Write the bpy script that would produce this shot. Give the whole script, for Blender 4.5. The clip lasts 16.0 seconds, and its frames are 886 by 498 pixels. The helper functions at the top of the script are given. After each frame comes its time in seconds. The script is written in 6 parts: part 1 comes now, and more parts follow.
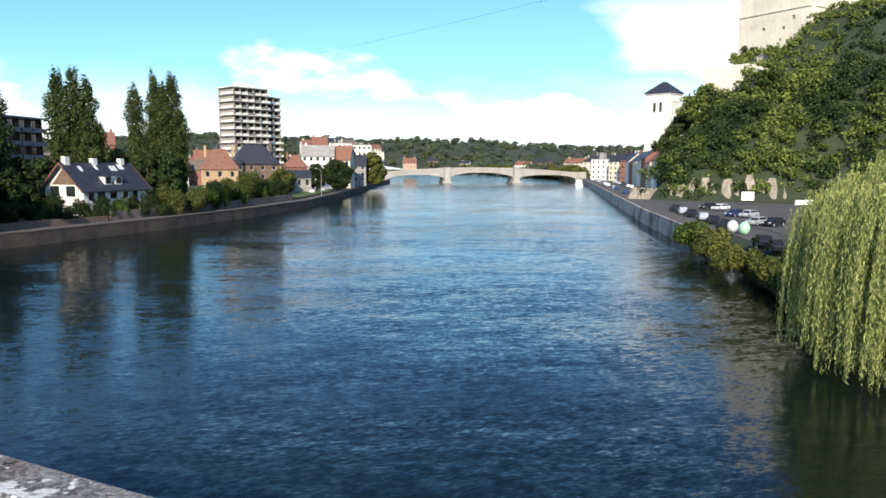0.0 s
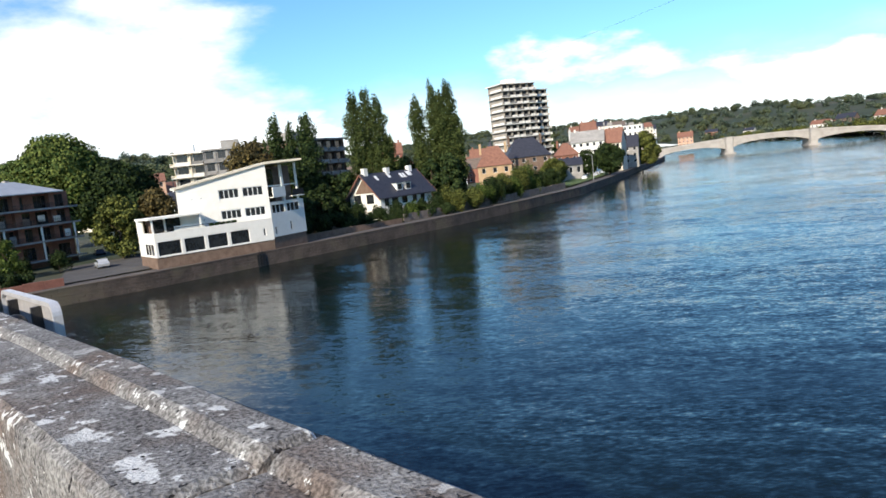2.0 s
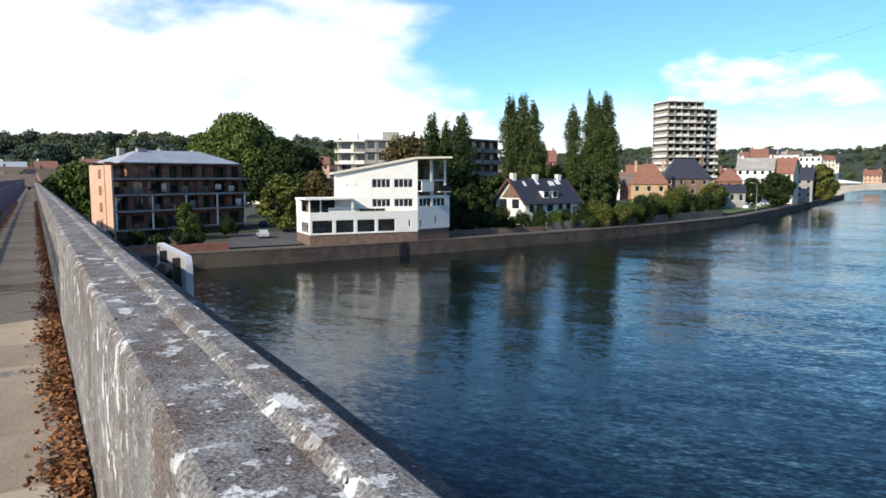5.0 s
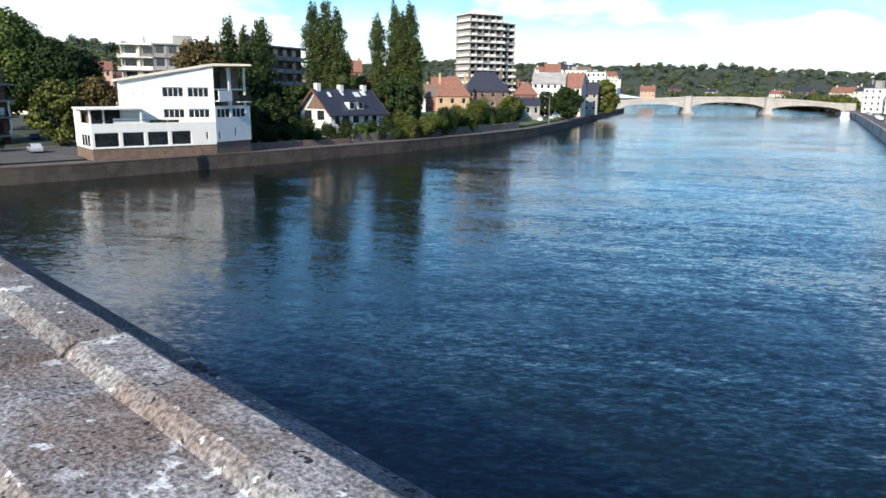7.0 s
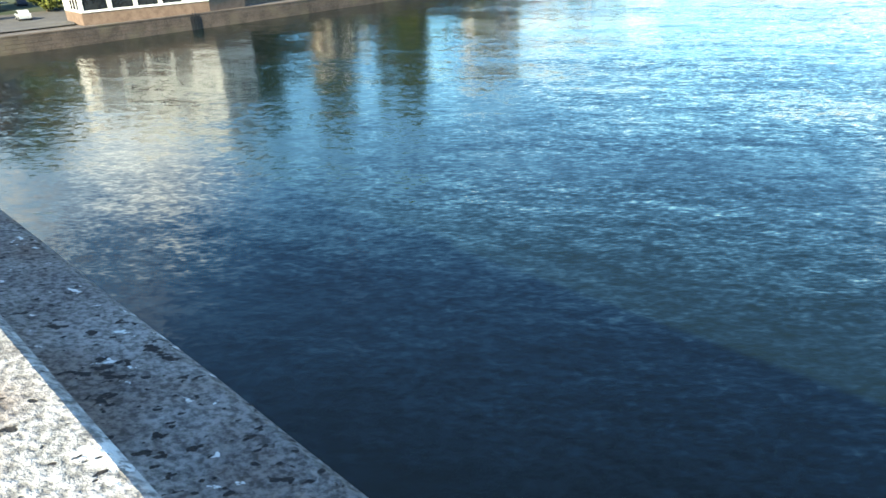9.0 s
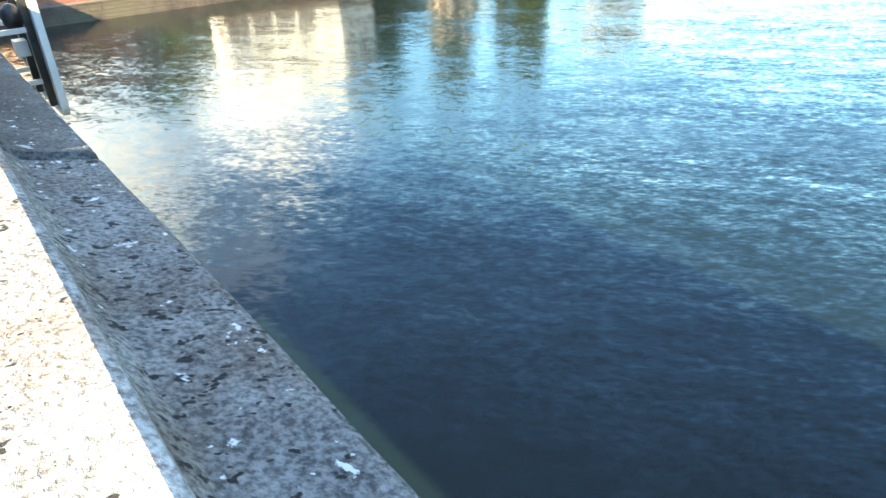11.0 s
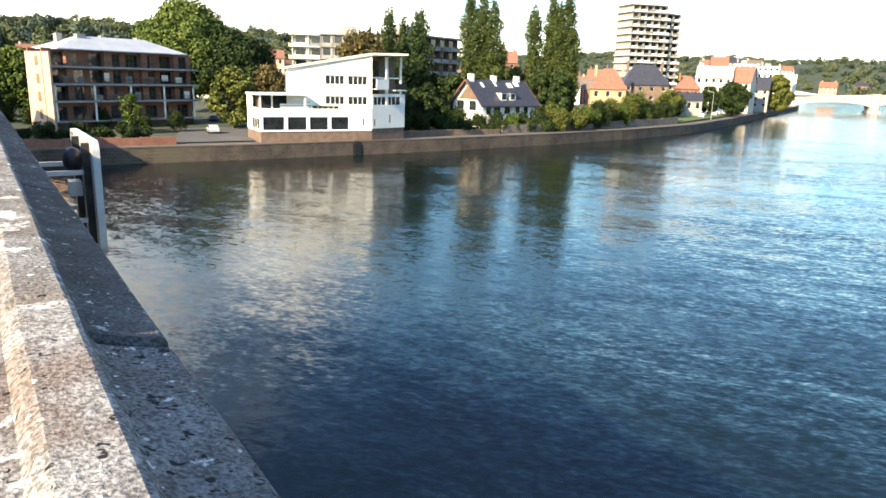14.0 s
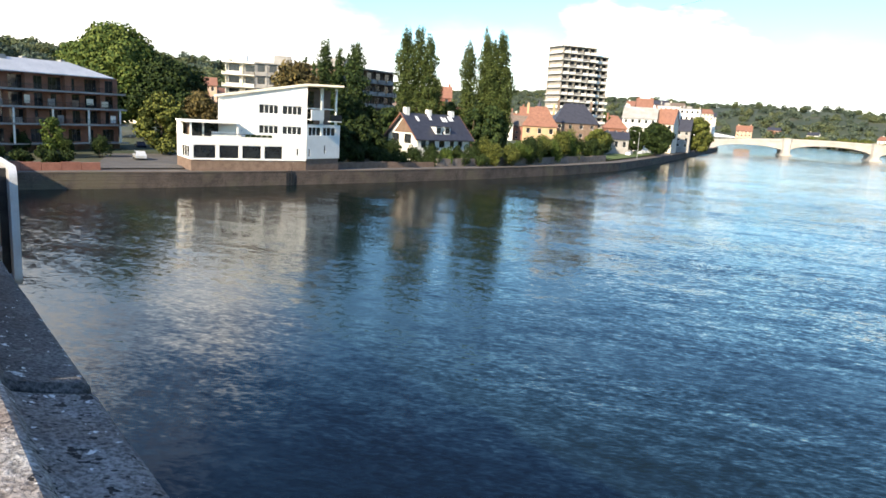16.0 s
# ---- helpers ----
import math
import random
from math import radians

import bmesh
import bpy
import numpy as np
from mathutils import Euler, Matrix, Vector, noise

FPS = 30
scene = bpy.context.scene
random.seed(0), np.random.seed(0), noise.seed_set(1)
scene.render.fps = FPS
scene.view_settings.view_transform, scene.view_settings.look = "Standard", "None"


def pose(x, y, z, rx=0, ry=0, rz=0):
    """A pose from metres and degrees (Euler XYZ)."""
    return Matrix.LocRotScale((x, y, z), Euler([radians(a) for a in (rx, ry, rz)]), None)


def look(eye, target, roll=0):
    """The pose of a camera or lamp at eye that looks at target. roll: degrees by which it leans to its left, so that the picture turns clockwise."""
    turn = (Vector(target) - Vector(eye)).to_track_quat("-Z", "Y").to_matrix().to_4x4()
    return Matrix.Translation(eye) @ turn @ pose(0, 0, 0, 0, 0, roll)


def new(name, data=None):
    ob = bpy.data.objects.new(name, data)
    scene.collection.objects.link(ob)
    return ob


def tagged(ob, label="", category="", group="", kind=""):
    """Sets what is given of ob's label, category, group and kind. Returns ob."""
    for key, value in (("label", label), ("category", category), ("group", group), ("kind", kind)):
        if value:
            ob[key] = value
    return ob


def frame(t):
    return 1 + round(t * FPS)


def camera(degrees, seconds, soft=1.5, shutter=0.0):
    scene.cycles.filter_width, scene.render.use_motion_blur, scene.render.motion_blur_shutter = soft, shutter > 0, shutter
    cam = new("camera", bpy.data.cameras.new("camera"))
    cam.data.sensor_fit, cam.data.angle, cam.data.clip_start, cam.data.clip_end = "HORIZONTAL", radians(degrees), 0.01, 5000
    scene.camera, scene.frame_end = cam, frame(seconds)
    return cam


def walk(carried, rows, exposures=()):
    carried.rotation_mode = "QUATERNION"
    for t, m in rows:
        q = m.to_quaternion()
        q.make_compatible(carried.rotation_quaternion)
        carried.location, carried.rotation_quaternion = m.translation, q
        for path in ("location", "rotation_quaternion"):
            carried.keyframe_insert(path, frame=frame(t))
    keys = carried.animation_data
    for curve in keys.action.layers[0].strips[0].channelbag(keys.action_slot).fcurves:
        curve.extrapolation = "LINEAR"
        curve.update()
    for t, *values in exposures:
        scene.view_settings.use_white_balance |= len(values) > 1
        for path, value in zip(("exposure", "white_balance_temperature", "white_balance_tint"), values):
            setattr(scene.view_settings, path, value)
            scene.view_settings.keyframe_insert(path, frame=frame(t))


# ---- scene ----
cam = camera(64.66, 16.0, soft=1.6)
PATH = [
    (0.0, pose(-2.297, -0.261, 12.971, 83.06, -0.31, 25.50)),
    (0.5, pose(-2.427, -0.183, 12.989, 83.25, 0.42, 33.86)),
    (1.0, pose(-2.561, -0.122, 13.001, 82.73, 1.84, 40.53)),
    (1.5, pose(-2.793, -0.190, 13.023, 84.55, 3.70, 48.53)),
    (2.0, pose(-2.658, -0.244, 12.980, 83.13, 6.25, 47.17)),
    (2.5, pose(-2.405, -0.143, 12.947, 80.68, 3.36, 53.85)),
    (3.0, pose(-2.122, -0.099, 13.023, 83.19, 2.27, 58.16)),
    (3.5, pose(-1.815, -0.097, 13.066, 83.79, 0.84, 62.29)),
    (6.0, pose(0.024, -0.212, 13.047, 82.15, -0.77, 52.46)),
    (6.5, pose(0.185, -0.159, 13.029, 79.62, -1.28, 46.80)),
    (7.0, pose(0.311, -0.130, 13.022, 77.15, -0.68, 44.34)),
    (7.5, pose(0.465, -0.108, 13.022, 74.44, -0.01, 42.36)),
    (8.0, pose(0.983, 0.030, 12.962, 71.53, 1.59, 38.83)),
    (8.5, pose(1.282, 0.198, 12.939, 70.18, 2.50, 38.68)),
    (9.0, pose(1.283, 0.326, 12.873, 65.28, 2.32, 44.70)),
    (11.5, pose(0.451, 0.409, 12.856, 63.71, 3.88, 56.05)),
    (12.0, pose(0.432, 0.377, 12.888, 67.94, 2.87, 59.00)),
    (12.5, pose(0.433, 0.348, 12.933, 72.22, 2.43, 60.05)),
    (13.0, pose(0.441, 0.340, 12.947, 72.99, 2.81, 60.19)),
    (13.5, pose(0.448, 0.329, 12.965, 74.63, 0.25, 59.65)),
    (14.0, pose(0.458, 0.318, 12.984, 76.23, -1.63, 56.66)),
    (14.5, pose(0.450, 0.307, 12.990, 76.82, -1.99, 56.00)),
    (15.0, pose(0.454, 0.312, 12.995, 77.27, -2.62, 54.70)),
    (15.5, pose(0.460, 0.309, 13.010, 78.48, -2.82, 52.86)),
    (16.0, pose(0.439, 0.309, 13.009, 79.07, -3.36, 51.48)),
]

EXPOSURES = [(0.0, 0.33, 6700, 10), (3.5, 0.27, 6700, 10), (6.0, 0.2, 6500, 10), (7.0, 0.45, 6400, 10), (8.0, 0.92, 6700, 4), (9.0, 1.75, 7500, -2), (11.5, 2.7, 9200, 4), (12.5, 2.05, 9500, 8), (13.0, 1.66, 9000, 8), (13.5, 1.55, 8600, 8),
             (14.5, 1.25, 7900, 9), (16.0, 1.02, 7450, 10)]
walk(cam, PATH, EXPOSURES)

# ---- world and sun ----
SUN_TO = Vector((0.33, -0.94, 0.59)).normalized()
SUN_EL = math.asin(SUN_TO.z)
SUN_AZ = math.atan2(SUN_TO.x, SUN_TO.y)
world = bpy.data.worlds.new("sky")
scene.world = world
world.use_nodes = True
wn, wl = world.node_tree.nodes, world.node_tree.links
wn.clear()
w_out = wn.new("ShaderNodeOutputWorld")
w_bg = wn.new("ShaderNodeBackground")
w_sky = wn.new("ShaderNodeTexSky")
w_sky.sky_type = "NISHITA"
w_sky.sun_disc = False
w_sky.sun_elevation = SUN_EL
w_sky.sun_rotation = SUN_AZ
w_sky.air_density, w_sky.dust_density, w_sky.ozone_density = 1.0, 0.6, 1.6
w_tc = wn.new("ShaderNodeTexCoord")
w_sep = wn.new("ShaderNodeSeparateXYZ")
wl.new(w_tc.outputs["Generated"], w_sep.inputs[0])
w_map = wn.new("ShaderNodeMapping")
w_map.inputs["Scale"].default_value = (1.0, 1.0, 2.6)
wl.new(w_tc.outputs["Generated"], w_map.inputs["Vector"])
w_noise = wn.new("ShaderNodeTexNoise")
w_noise.inputs["Scale"].default_value = 3.1
w_noise.inputs["Detail"].default_value = 7.0
w_noise.inputs["Roughness"].default_value = 0.55
wl.new(w_map.outputs[0], w_noise.inputs["Vector"])


def wmath(op, a, b, clamp=False):
    n = wn.new("ShaderNodeMath")
    n.operation, n.use_clamp = op, clamp
    for i, v in enumerate((a, b)):
        if isinstance(v, (int, float)):
            n.inputs[i].default_value = v
        else:
            wl.new(v, n.inputs[i])
    return n.outputs[0]


def wrange(v, a, b):
    n = wn.new("ShaderNodeMapRange")
    n.interpolation_type = "SMOOTHSTEP"
    n.inputs["From Min"].default_value, n.inputs["From Max"].default_value = a, b
    wl.new(v, n.inputs["Value"])
    return n.outputs["Result"]


# a cloud bank in the west, haze along the horizon, and broken cumulus elsewhere
CUMULUS = (-0.075, 0.978, 0.195)
w_wob = wmath("MULTIPLY", wmath("SUBTRACT", w_noise.outputs["Fac"], 0.5), 0.55)
w_bank = wmath("MULTIPLY", wrange(wmath("ADD", wmath("MULTIPLY", w_sep.outputs["X"], -1.0), w_wob), 0.84, 0.97), wrange(wmath("ADD", w_sep.outputs["Z"], wmath("MULTIPLY", w_wob, 0.8)), 0.62, 0.36))
w_haze = wmath("MULTIPLY", wrange(wmath("ADD", w_sep.outputs["Z"], wmath("MULTIPLY", w_wob, 0.35)), 0.13, 0.01), 0.85)
w_puff = wmath("MULTIPLY", wrange(wmath("SUBTRACT", w_noise.outputs["Fac"], wmath("MULTIPLY", w_sep.outputs["Z"], 0.42)), 0.50, 0.60), 0.85)
# Thin veil overhead, out of view, added to lift steep reflections in the water.
w_unseen_veil = wmath("MULTIPLY", wmath("MULTIPLY", wrange(w_sep.outputs["Z"], 0.38, 0.75), w_noise.outputs["Fac"]), 0.08)
w_dot = wn.new("ShaderNodeVectorMath")
w_dot.operation = "DOT_PRODUCT"
w_dot.inputs[1].default_value = CUMULUS
wl.new(w_tc.outputs["Generated"], w_dot.inputs[0])
w_cumulus = wmath("MULTIPLY", wrange(wmath("ADD", w_dot.outputs["Value"], wmath("MULTIPLY", w_wob, 0.12)), 0.984, 0.996), wrange(w_sep.outputs["Z"], 0.245, 0.17))
w_cov = wmath("MAXIMUM", wmath("MAXIMUM", wmath("MAXIMUM", w_bank, w_cumulus), w_haze), wmath("MAXIMUM", w_puff, w_unseen_veil), True)
w_mix = wn.new("ShaderNodeMixRGB")
w_mix.inputs[2].default_value = (11.5, 11.8, 12.2, 1)
wl.new(w_cov, w_mix.inputs[0])
w_tint = wn.new("ShaderNodeMixRGB")
w_tint.blend_type = "MULTIPLY"
w_tint.inputs[0].default_value = 1.0
w_deep = wn.new("ShaderNodeMixRGB")
w_deep.inputs[1].default_value, w_deep.inputs[2].default_value = (0.80, 1.32, 1.66, 1), (0.58, 1.02, 1.60, 1)
wl.new(wrange(w_sep.outputs["Z"], 0.26, 0.55), w_deep.inputs[0])
wl.new(w_deep.outputs[0], w_tint.inputs[2])
wl.new(w_sky.outputs[0], w_tint.inputs[1])
wl.new(w_tint.outputs[0], w_mix.inputs[1])
wl.new(w_mix.outputs[0], w_bg.inputs[0])
w_bg.inputs[1].default_value = 0.10
wl.new(w_bg.outputs[0], w_out.inputs[0])

sun = new("sun", bpy.data.lights.new("sun", "SUN"))
sun.data.energy, sun.data.angle, sun.data.color = 5.0, radians(0.6), (1.0, 0.89, 0.74)
sun.matrix_world = look((0, 0, 200), Vector((0, 0, 200)) - SUN_TO)


# ---- materials ----
def surface(name, c1, c2, scale=1.0, rough=0.8, bump=0.0, bump_scale=None, metal=0.0, c3=None, fine=None, island=0.0, objvar=0.0, stretch=(1, 1, 1), spec=0.5, distance=0.02):
    """A painted, stone, leaf or other opaque surface: two colours mixed by a coarse and a fine noise."""
    m = bpy.data.materials.new(name)
    m.use_nodes = True
    nt = m.node_tree
    n, l = nt.nodes, nt.links
    p = n["Principled BSDF"]
    p.inputs["Roughness"].default_value, p.inputs["Metallic"].default_value = rough, metal
    p.inputs["Specular IOR Level"].default_value = spec
    tc = n.new("ShaderNodeTexCoord")
    mp = n.new("ShaderNodeMapping")
    mp.inputs["Scale"].default_value = stretch
    l.new(tc.outputs["Object"], mp.inputs["Vector"])
    a = n.new("ShaderNodeTexNoise")
    a.inputs["Scale"].default_value, a.inputs["Detail"].default_value = scale, 5.0
    a.inputs["Roughness"].default_value = 0.6
    l.new(mp.outputs[0], a.inputs["Vector"])
    b = n.new("ShaderNodeTexNoise")
    b.inputs["Scale"].default_value, b.inputs["Detail"].default_value = fine or scale * 9.0, 4.0
    l.new(mp.outputs[0], b.inputs["Vector"])
    ramp = n.new("ShaderNodeValToRGB")
    ramp.color_ramp.elements[0].position, ramp.color_ramp.elements[1].position = 0.36, 0.66
    ramp.color_ramp.elements[0].color, ramp.color_ramp.elements[1].color = (*c1, 1), (*c2, 1)
    mixf = n.new("ShaderNodeMath")
    mixf.operation = "MULTIPLY_ADD"
    l.new(b.outputs["Fac"], mixf.inputs[0])
    mixf.inputs[1].default_value = 0.5
    half = n.new("ShaderNodeMath")
    half.operation = "MULTIPLY_ADD"
    l.new(a.outputs["Fac"], half.inputs[0])
    half.inputs[1].default_value, half.inputs[2].default_value = 0.7, -0.1
    l.new(half.outputs[0], mixf.inputs[2])
    fac = mixf.outputs[0]
    if island or objvar:
        src = n.new("ShaderNodeNewGeometry").outputs["Random Per Island"] if island else n.new("ShaderNodeObjectInfo").outputs["Random"]
        add = n.new("ShaderNodeMath")
        add.operation = "MULTIPLY_ADD"
        l.new(src, add.inputs[0])
        add.inputs[1].default_value = island or objvar
        off = n.new("ShaderNodeMath")
        off.operation = "SUBTRACT"
        l.new(fac, off.inputs[0])
        off.inputs[1].default_value = (island or objvar) / 2
        l.new(off.outputs[0], add.inputs[2])
        fac = add.outputs[0]
    l.new(fac, ramp.inputs[0])
    col = ramp.outputs[0]
    if c3:
        v = n.new("ShaderNodeTexNoise")
        v.inputs["Scale"].default_value, v.inputs["Detail"].default_value = scale * 0.45, 6.0
        l.new(mp.outputs[0], v.inputs["Vector"])
        r2 = n.new("ShaderNodeValToRGB")
        r2.color_ramp.elements[0].position, r2.color_ramp.elements[1].position = 0.52, 0.64
        l.new(v.outputs["Fac"], r2.inputs[0])
        mx = n.new("ShaderNodeMixRGB")
        mx.inputs[2].default_value = (*c3, 1)
        l.new(r2.outputs[0], mx.inputs[0])
        l.new(col, mx.inputs[1])
        col = mx.outputs[0]
    l.new(col, p.inputs["Base Color"])
    if bump:
        bp = n.new("ShaderNodeBump")
        bp.inputs["Strength"].default_value, bp.inputs["Distance"].default_value = bump, distance
        c = n.new("ShaderNodeTexNoise")
        c.inputs["Scale"].default_value, c.inputs["Detail"].default_value = bump_scale or scale * 12, 5.0
        l.new(mp.outputs[0], c.inputs["Vector"])
        l.new(c.outputs["Fac"], bp.inputs["Height"])
        l.new(bp.outputs[0], p.inputs["Normal"])
    return m


def leafy(name, c1, c2, scale=0.25):
    m = surface(name, c1, c2, scale, rough=0.75, island=0.5, spec=0.15)
    p = m.node_tree.nodes["Principled BSDF"]
    p.inputs["Subsurface Weight"].default_value = 0.0
    return m


WHITE = surface("white_render", (0.76, 0.74, 0.67), (0.86, 0.84, 0.77), 0.6, 0.75, 0.15, 14)
CREAM = surface("cream_render", (0.62, 0.56, 0.44), (0.74, 0.67, 0.54), 0.5, 0.8, 0.15, 10)
GREY_CONC = surface("grey_concrete", (0.23, 0.22, 0.205), (0.36, 0.345, 0.32), 0.4, 0.85, 0.2, 8)
TOWER_CONC = surface("pale_tower_concrete", (0.66, 0.64, 0.58), (0.80, 0.77, 0.71), 0.3, 0.85, 0.1, 6)
# Apartment end brick is paled for sunlight, its front brick darkened for shade.
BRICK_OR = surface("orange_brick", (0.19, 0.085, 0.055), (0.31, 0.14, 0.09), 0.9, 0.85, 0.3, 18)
BRICK_PALE = surface("pale_sun_toned_orange_brick", (0.50, 0.30, 0.20), (0.64, 0.41, 0.29), 0.9, 0.85, 0.3, 18)
BRICK_YEL = surface("ochre_brick", (0.40, 0.27, 0.15), (0.52, 0.37, 0.22), 0.8, 0.85, 0.3, 16)
BRICK_RED = surface("red_brick", (0.21, 0.085, 0.06), (0.31, 0.135, 0.095), 0.9, 0.85, 0.3, 16)
BRICK_DK = surface("brown_brick", (0.13, 0.085, 0.06), (0.22, 0.15, 0.11), 1.2, 0.85, 0.3, 16)
SLATE = surface("dark_slate", (0.018, 0.02, 0.032), (0.045, 0.048, 0.062), 1.5, 0.55, 0.3, 9)
TILE_RED = surface("red_roof_tile", (0.17, 0.078, 0.052), (0.28, 0.13, 0.085), 1.2, 0.8, 0.4, 9)
TILE_BROWN = surface("brown_roof_tile", (0.10, 0.075, 0.06), (0.19, 0.145, 0.115), 1.2, 0.8, 0.4, 9)
ZINC = surface("zinc_roof", (0.42, 0.44, 0.46), (0.55, 0.57, 0.58), 0.4, 0.5, 0.05, 5, metal=0.35)
GLASS_DK = surface("window_glass", (0.012, 0.015, 0.018), (0.03, 0.034, 0.038), 0.5, 0.08, spec=0.7)
FRAME_DK = surface("dark_window_frame", (0.035, 0.03, 0.027), (0.06, 0.052, 0.045), 4, 0.5)
FRAME_WH = surface("white_window_frame", (0.70, 0.70, 0.68), (0.8, 0.8, 0.78), 4, 0.45)
METAL_DK = surface("dark_metal", (0.03, 0.03, 0.032), (0.06, 0.06, 0.062), 5, 0.45, metal=0.6)
RAIL_GREY = surface("balcony_panel", (0.16, 0.15, 0.14), (0.26, 0.25, 0.23), 1.5, 0.6)
QUAY = surface("quay_stone", (0.048, 0.037, 0.031), (0.115, 0.090, 0.075), 0.5, 0.9, 0.5, 6, c3=(0.10, 0.085, 0.06), objvar=0.5, distance=0.05)
QUAY_R = surface("pale_quay_stone", (0.42, 0.38, 0.32), (0.62, 0.58, 0.51), 0.3, 0.9, 0.4, 5, c3=(0.20, 0.17, 0.13), objvar=0.4, distance=0.05)
GARDEN = surface("garden_wall_stone", (0.12, 0.095, 0.08), (0.23, 0.19, 0.16), 0.8, 0.9, 0.5, 6)
STONE = surface("bridge_limestone", (0.32, 0.30, 0.27), (0.46, 0.43, 0.39), 0.2, 0.85, 0.2, 3)
FORT_STONE = surface("fort_limestone", (0.60, 0.54, 0.43), (0.80, 0.74, 0.62), 0.12, 0.9, 0.3, 2, c3=(0.46, 0.41, 0.33))
CHURCH_STONE = surface("pale_church_stone", (0.70, 0.67, 0.60), (0.82, 0.79, 0.73), 0.2, 0.85, 0.2, 2)
ROCK = surface("cliff_rock", (0.26, 0.22, 0.17), (0.46, 0.40, 0.32), 0.15, 0.9, 0.8, 0.9, distance=0.5)
ASPHALT = surface("asphalt", (0.060, 0.057, 0.054), (0.10, 0.096, 0.09), 0.3, 0.9, 0.2, 20)
PAVE = surface("paving", (0.07, 0.060, 0.053), (0.125, 0.108, 0.095), 0.4, 0.9, 0.2, 10)
GRASS = surface("grass", (0.045, 0.085, 0.018), (0.10, 0.14, 0.035), 0.2, 0.95, 0.5, 3)
LAND = surface("land", (0.020, 0.034, 0.015), (0.045, 0.058, 0.027), 0.02, 0.95, fine=0.3, c3=(0.065, 0.06, 0.036))
BARK = surface("bark", (0.06, 0.045, 0.03), (0.13, 0.10, 0.07), 1.5, 0.95, 0.6, 6, stretch=(1, 1, 0.25))
LEAF_POP = leafy("poplar_leaves", (0.020, 0.036, 0.010), (0.088, 0.11, 0.030))
LEAF_DK = leafy("dark_leaves", (0.009, 0.019, 0.006), (0.036, 0.056, 0.014))
LEAF_GR = leafy("green_leaves", (0.022, 0.044, 0.009), (0.10, 0.135, 0.028))
LEAF_BR = leafy("reddish_leaves", (0.045, 0.038, 0.016), (0.13, 0.098, 0.034))
LEAF_OL = leafy("olive_leaves", (0.036, 0.048, 0.012), (0.14, 0.15, 0.034))
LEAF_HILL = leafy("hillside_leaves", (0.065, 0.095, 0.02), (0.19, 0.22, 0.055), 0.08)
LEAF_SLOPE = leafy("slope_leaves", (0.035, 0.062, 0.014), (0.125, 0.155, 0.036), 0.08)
LEAF_SHADE = leafy("deep_green_leaves", (0.014, 0.03, 0.011), (0.055, 0.08, 0.022), 0.1)
LEAF_WIL = leafy("willow_leaves", (0.16, 0.20, 0.055), (0.42, 0.45, 0.16), 0.5)
# Distance haze is mixed into LEAF_FAR as a greyer, bluer leaf green.
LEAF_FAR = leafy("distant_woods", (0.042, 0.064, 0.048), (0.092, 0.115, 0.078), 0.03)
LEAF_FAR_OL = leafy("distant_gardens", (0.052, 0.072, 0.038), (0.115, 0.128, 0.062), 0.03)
CAR_MATS = [surface("car_paint_" + k, c, tuple(v * 1.15 for v in c), 3, 0.25, metal=0.2) for k, c in (("dark", (0.02, 0.022, 0.028)), ("silver", (0.42, 0.44, 0.46)), ("white", (0.75, 0.75, 0.75)), ("red", (0.45, 0.02, 0.018)), ("blue", (0.04, 0.06, 0.14)))]
RUBBER = surface("tyre_rubber", (0.012, 0.012, 0.012), (0.022, 0.022, 0.022), 8, 0.85)


# ---- mesh helpers ----
def box(bm, x0, x1, y0, y1, z0, z1):
    v = [bm.verts.new(c) for c in ((x0, y0, z0), (x1, y0, z0), (x1, y1, z0), (x0, y1, z0), (x0, y0, z1), (x1, y0, z1), (x1, y1, z1), (x0, y1, z1))]
    for f in ((3, 2, 1, 0), (4, 5, 6, 7), (0, 1, 5, 4), (1, 2, 6, 5), (2, 3, 7, 6), (3, 0, 4, 7)):
        bm.faces.new([v[i] for i in f])
    return v


def prism(bm, pts, axis, a, b):
    """A closed outline swept from a to b along an axis (0: x with outline (y, z); 1: y with (x, z); 2: z with (x, y))."""
    def at(p, s):
        return (s, p[0], p[1]) if axis == 0 else (p[0], s, p[1]) if axis == 1 else (p[0], p[1], s)
    lo, hi = [bm.verts.new(at(p, a)) for p in pts], [bm.verts.new(at(p, b)) for p in pts]
    n = len(pts)
    for i in range(n):
        bm.faces.new((lo[i], lo[(i + 1) % n], hi[(i + 1) % n], hi[i]))
    bm.faces.new(lo[::-1])
    bm.faces.new(hi)


def tube(bm, a, b, r0, r1=None, seg=8):
    a, b = Vector(a), Vector(b)
    r1 = r0 if r1 is None else r1
    q = (b - a).to_track_quat("Z", "Y").to_matrix()
    rings = []
    for c, r in ((a, r0), (b, r1)):
        rings.append([bm.verts.new(c + q @ Vector((r * math.cos(k * math.tau / seg), r * math.sin(k * math.tau / seg), 0))) for k in range(seg)])
    for k in range(seg):
        bm.faces.new((rings[0][k], rings[0][(k + 1) % seg], rings[1][(k + 1) % seg], rings[1][k]))
    bm.faces.new(rings[0][::-1])
    bm.faces.new(rings[1])


def mesh_of(name, bm, material, smooth=False):
    bmesh.ops.recalc_face_normals(bm, faces=bm.faces)
    me = bpy.data.meshes.new(name)
    bm.to_mesh(me)
    bm.free()
    me.materials.append(material)
    if smooth:
        me.polygons.foreach_set("use_smooth", [True] * len(me.polygons))
    return me


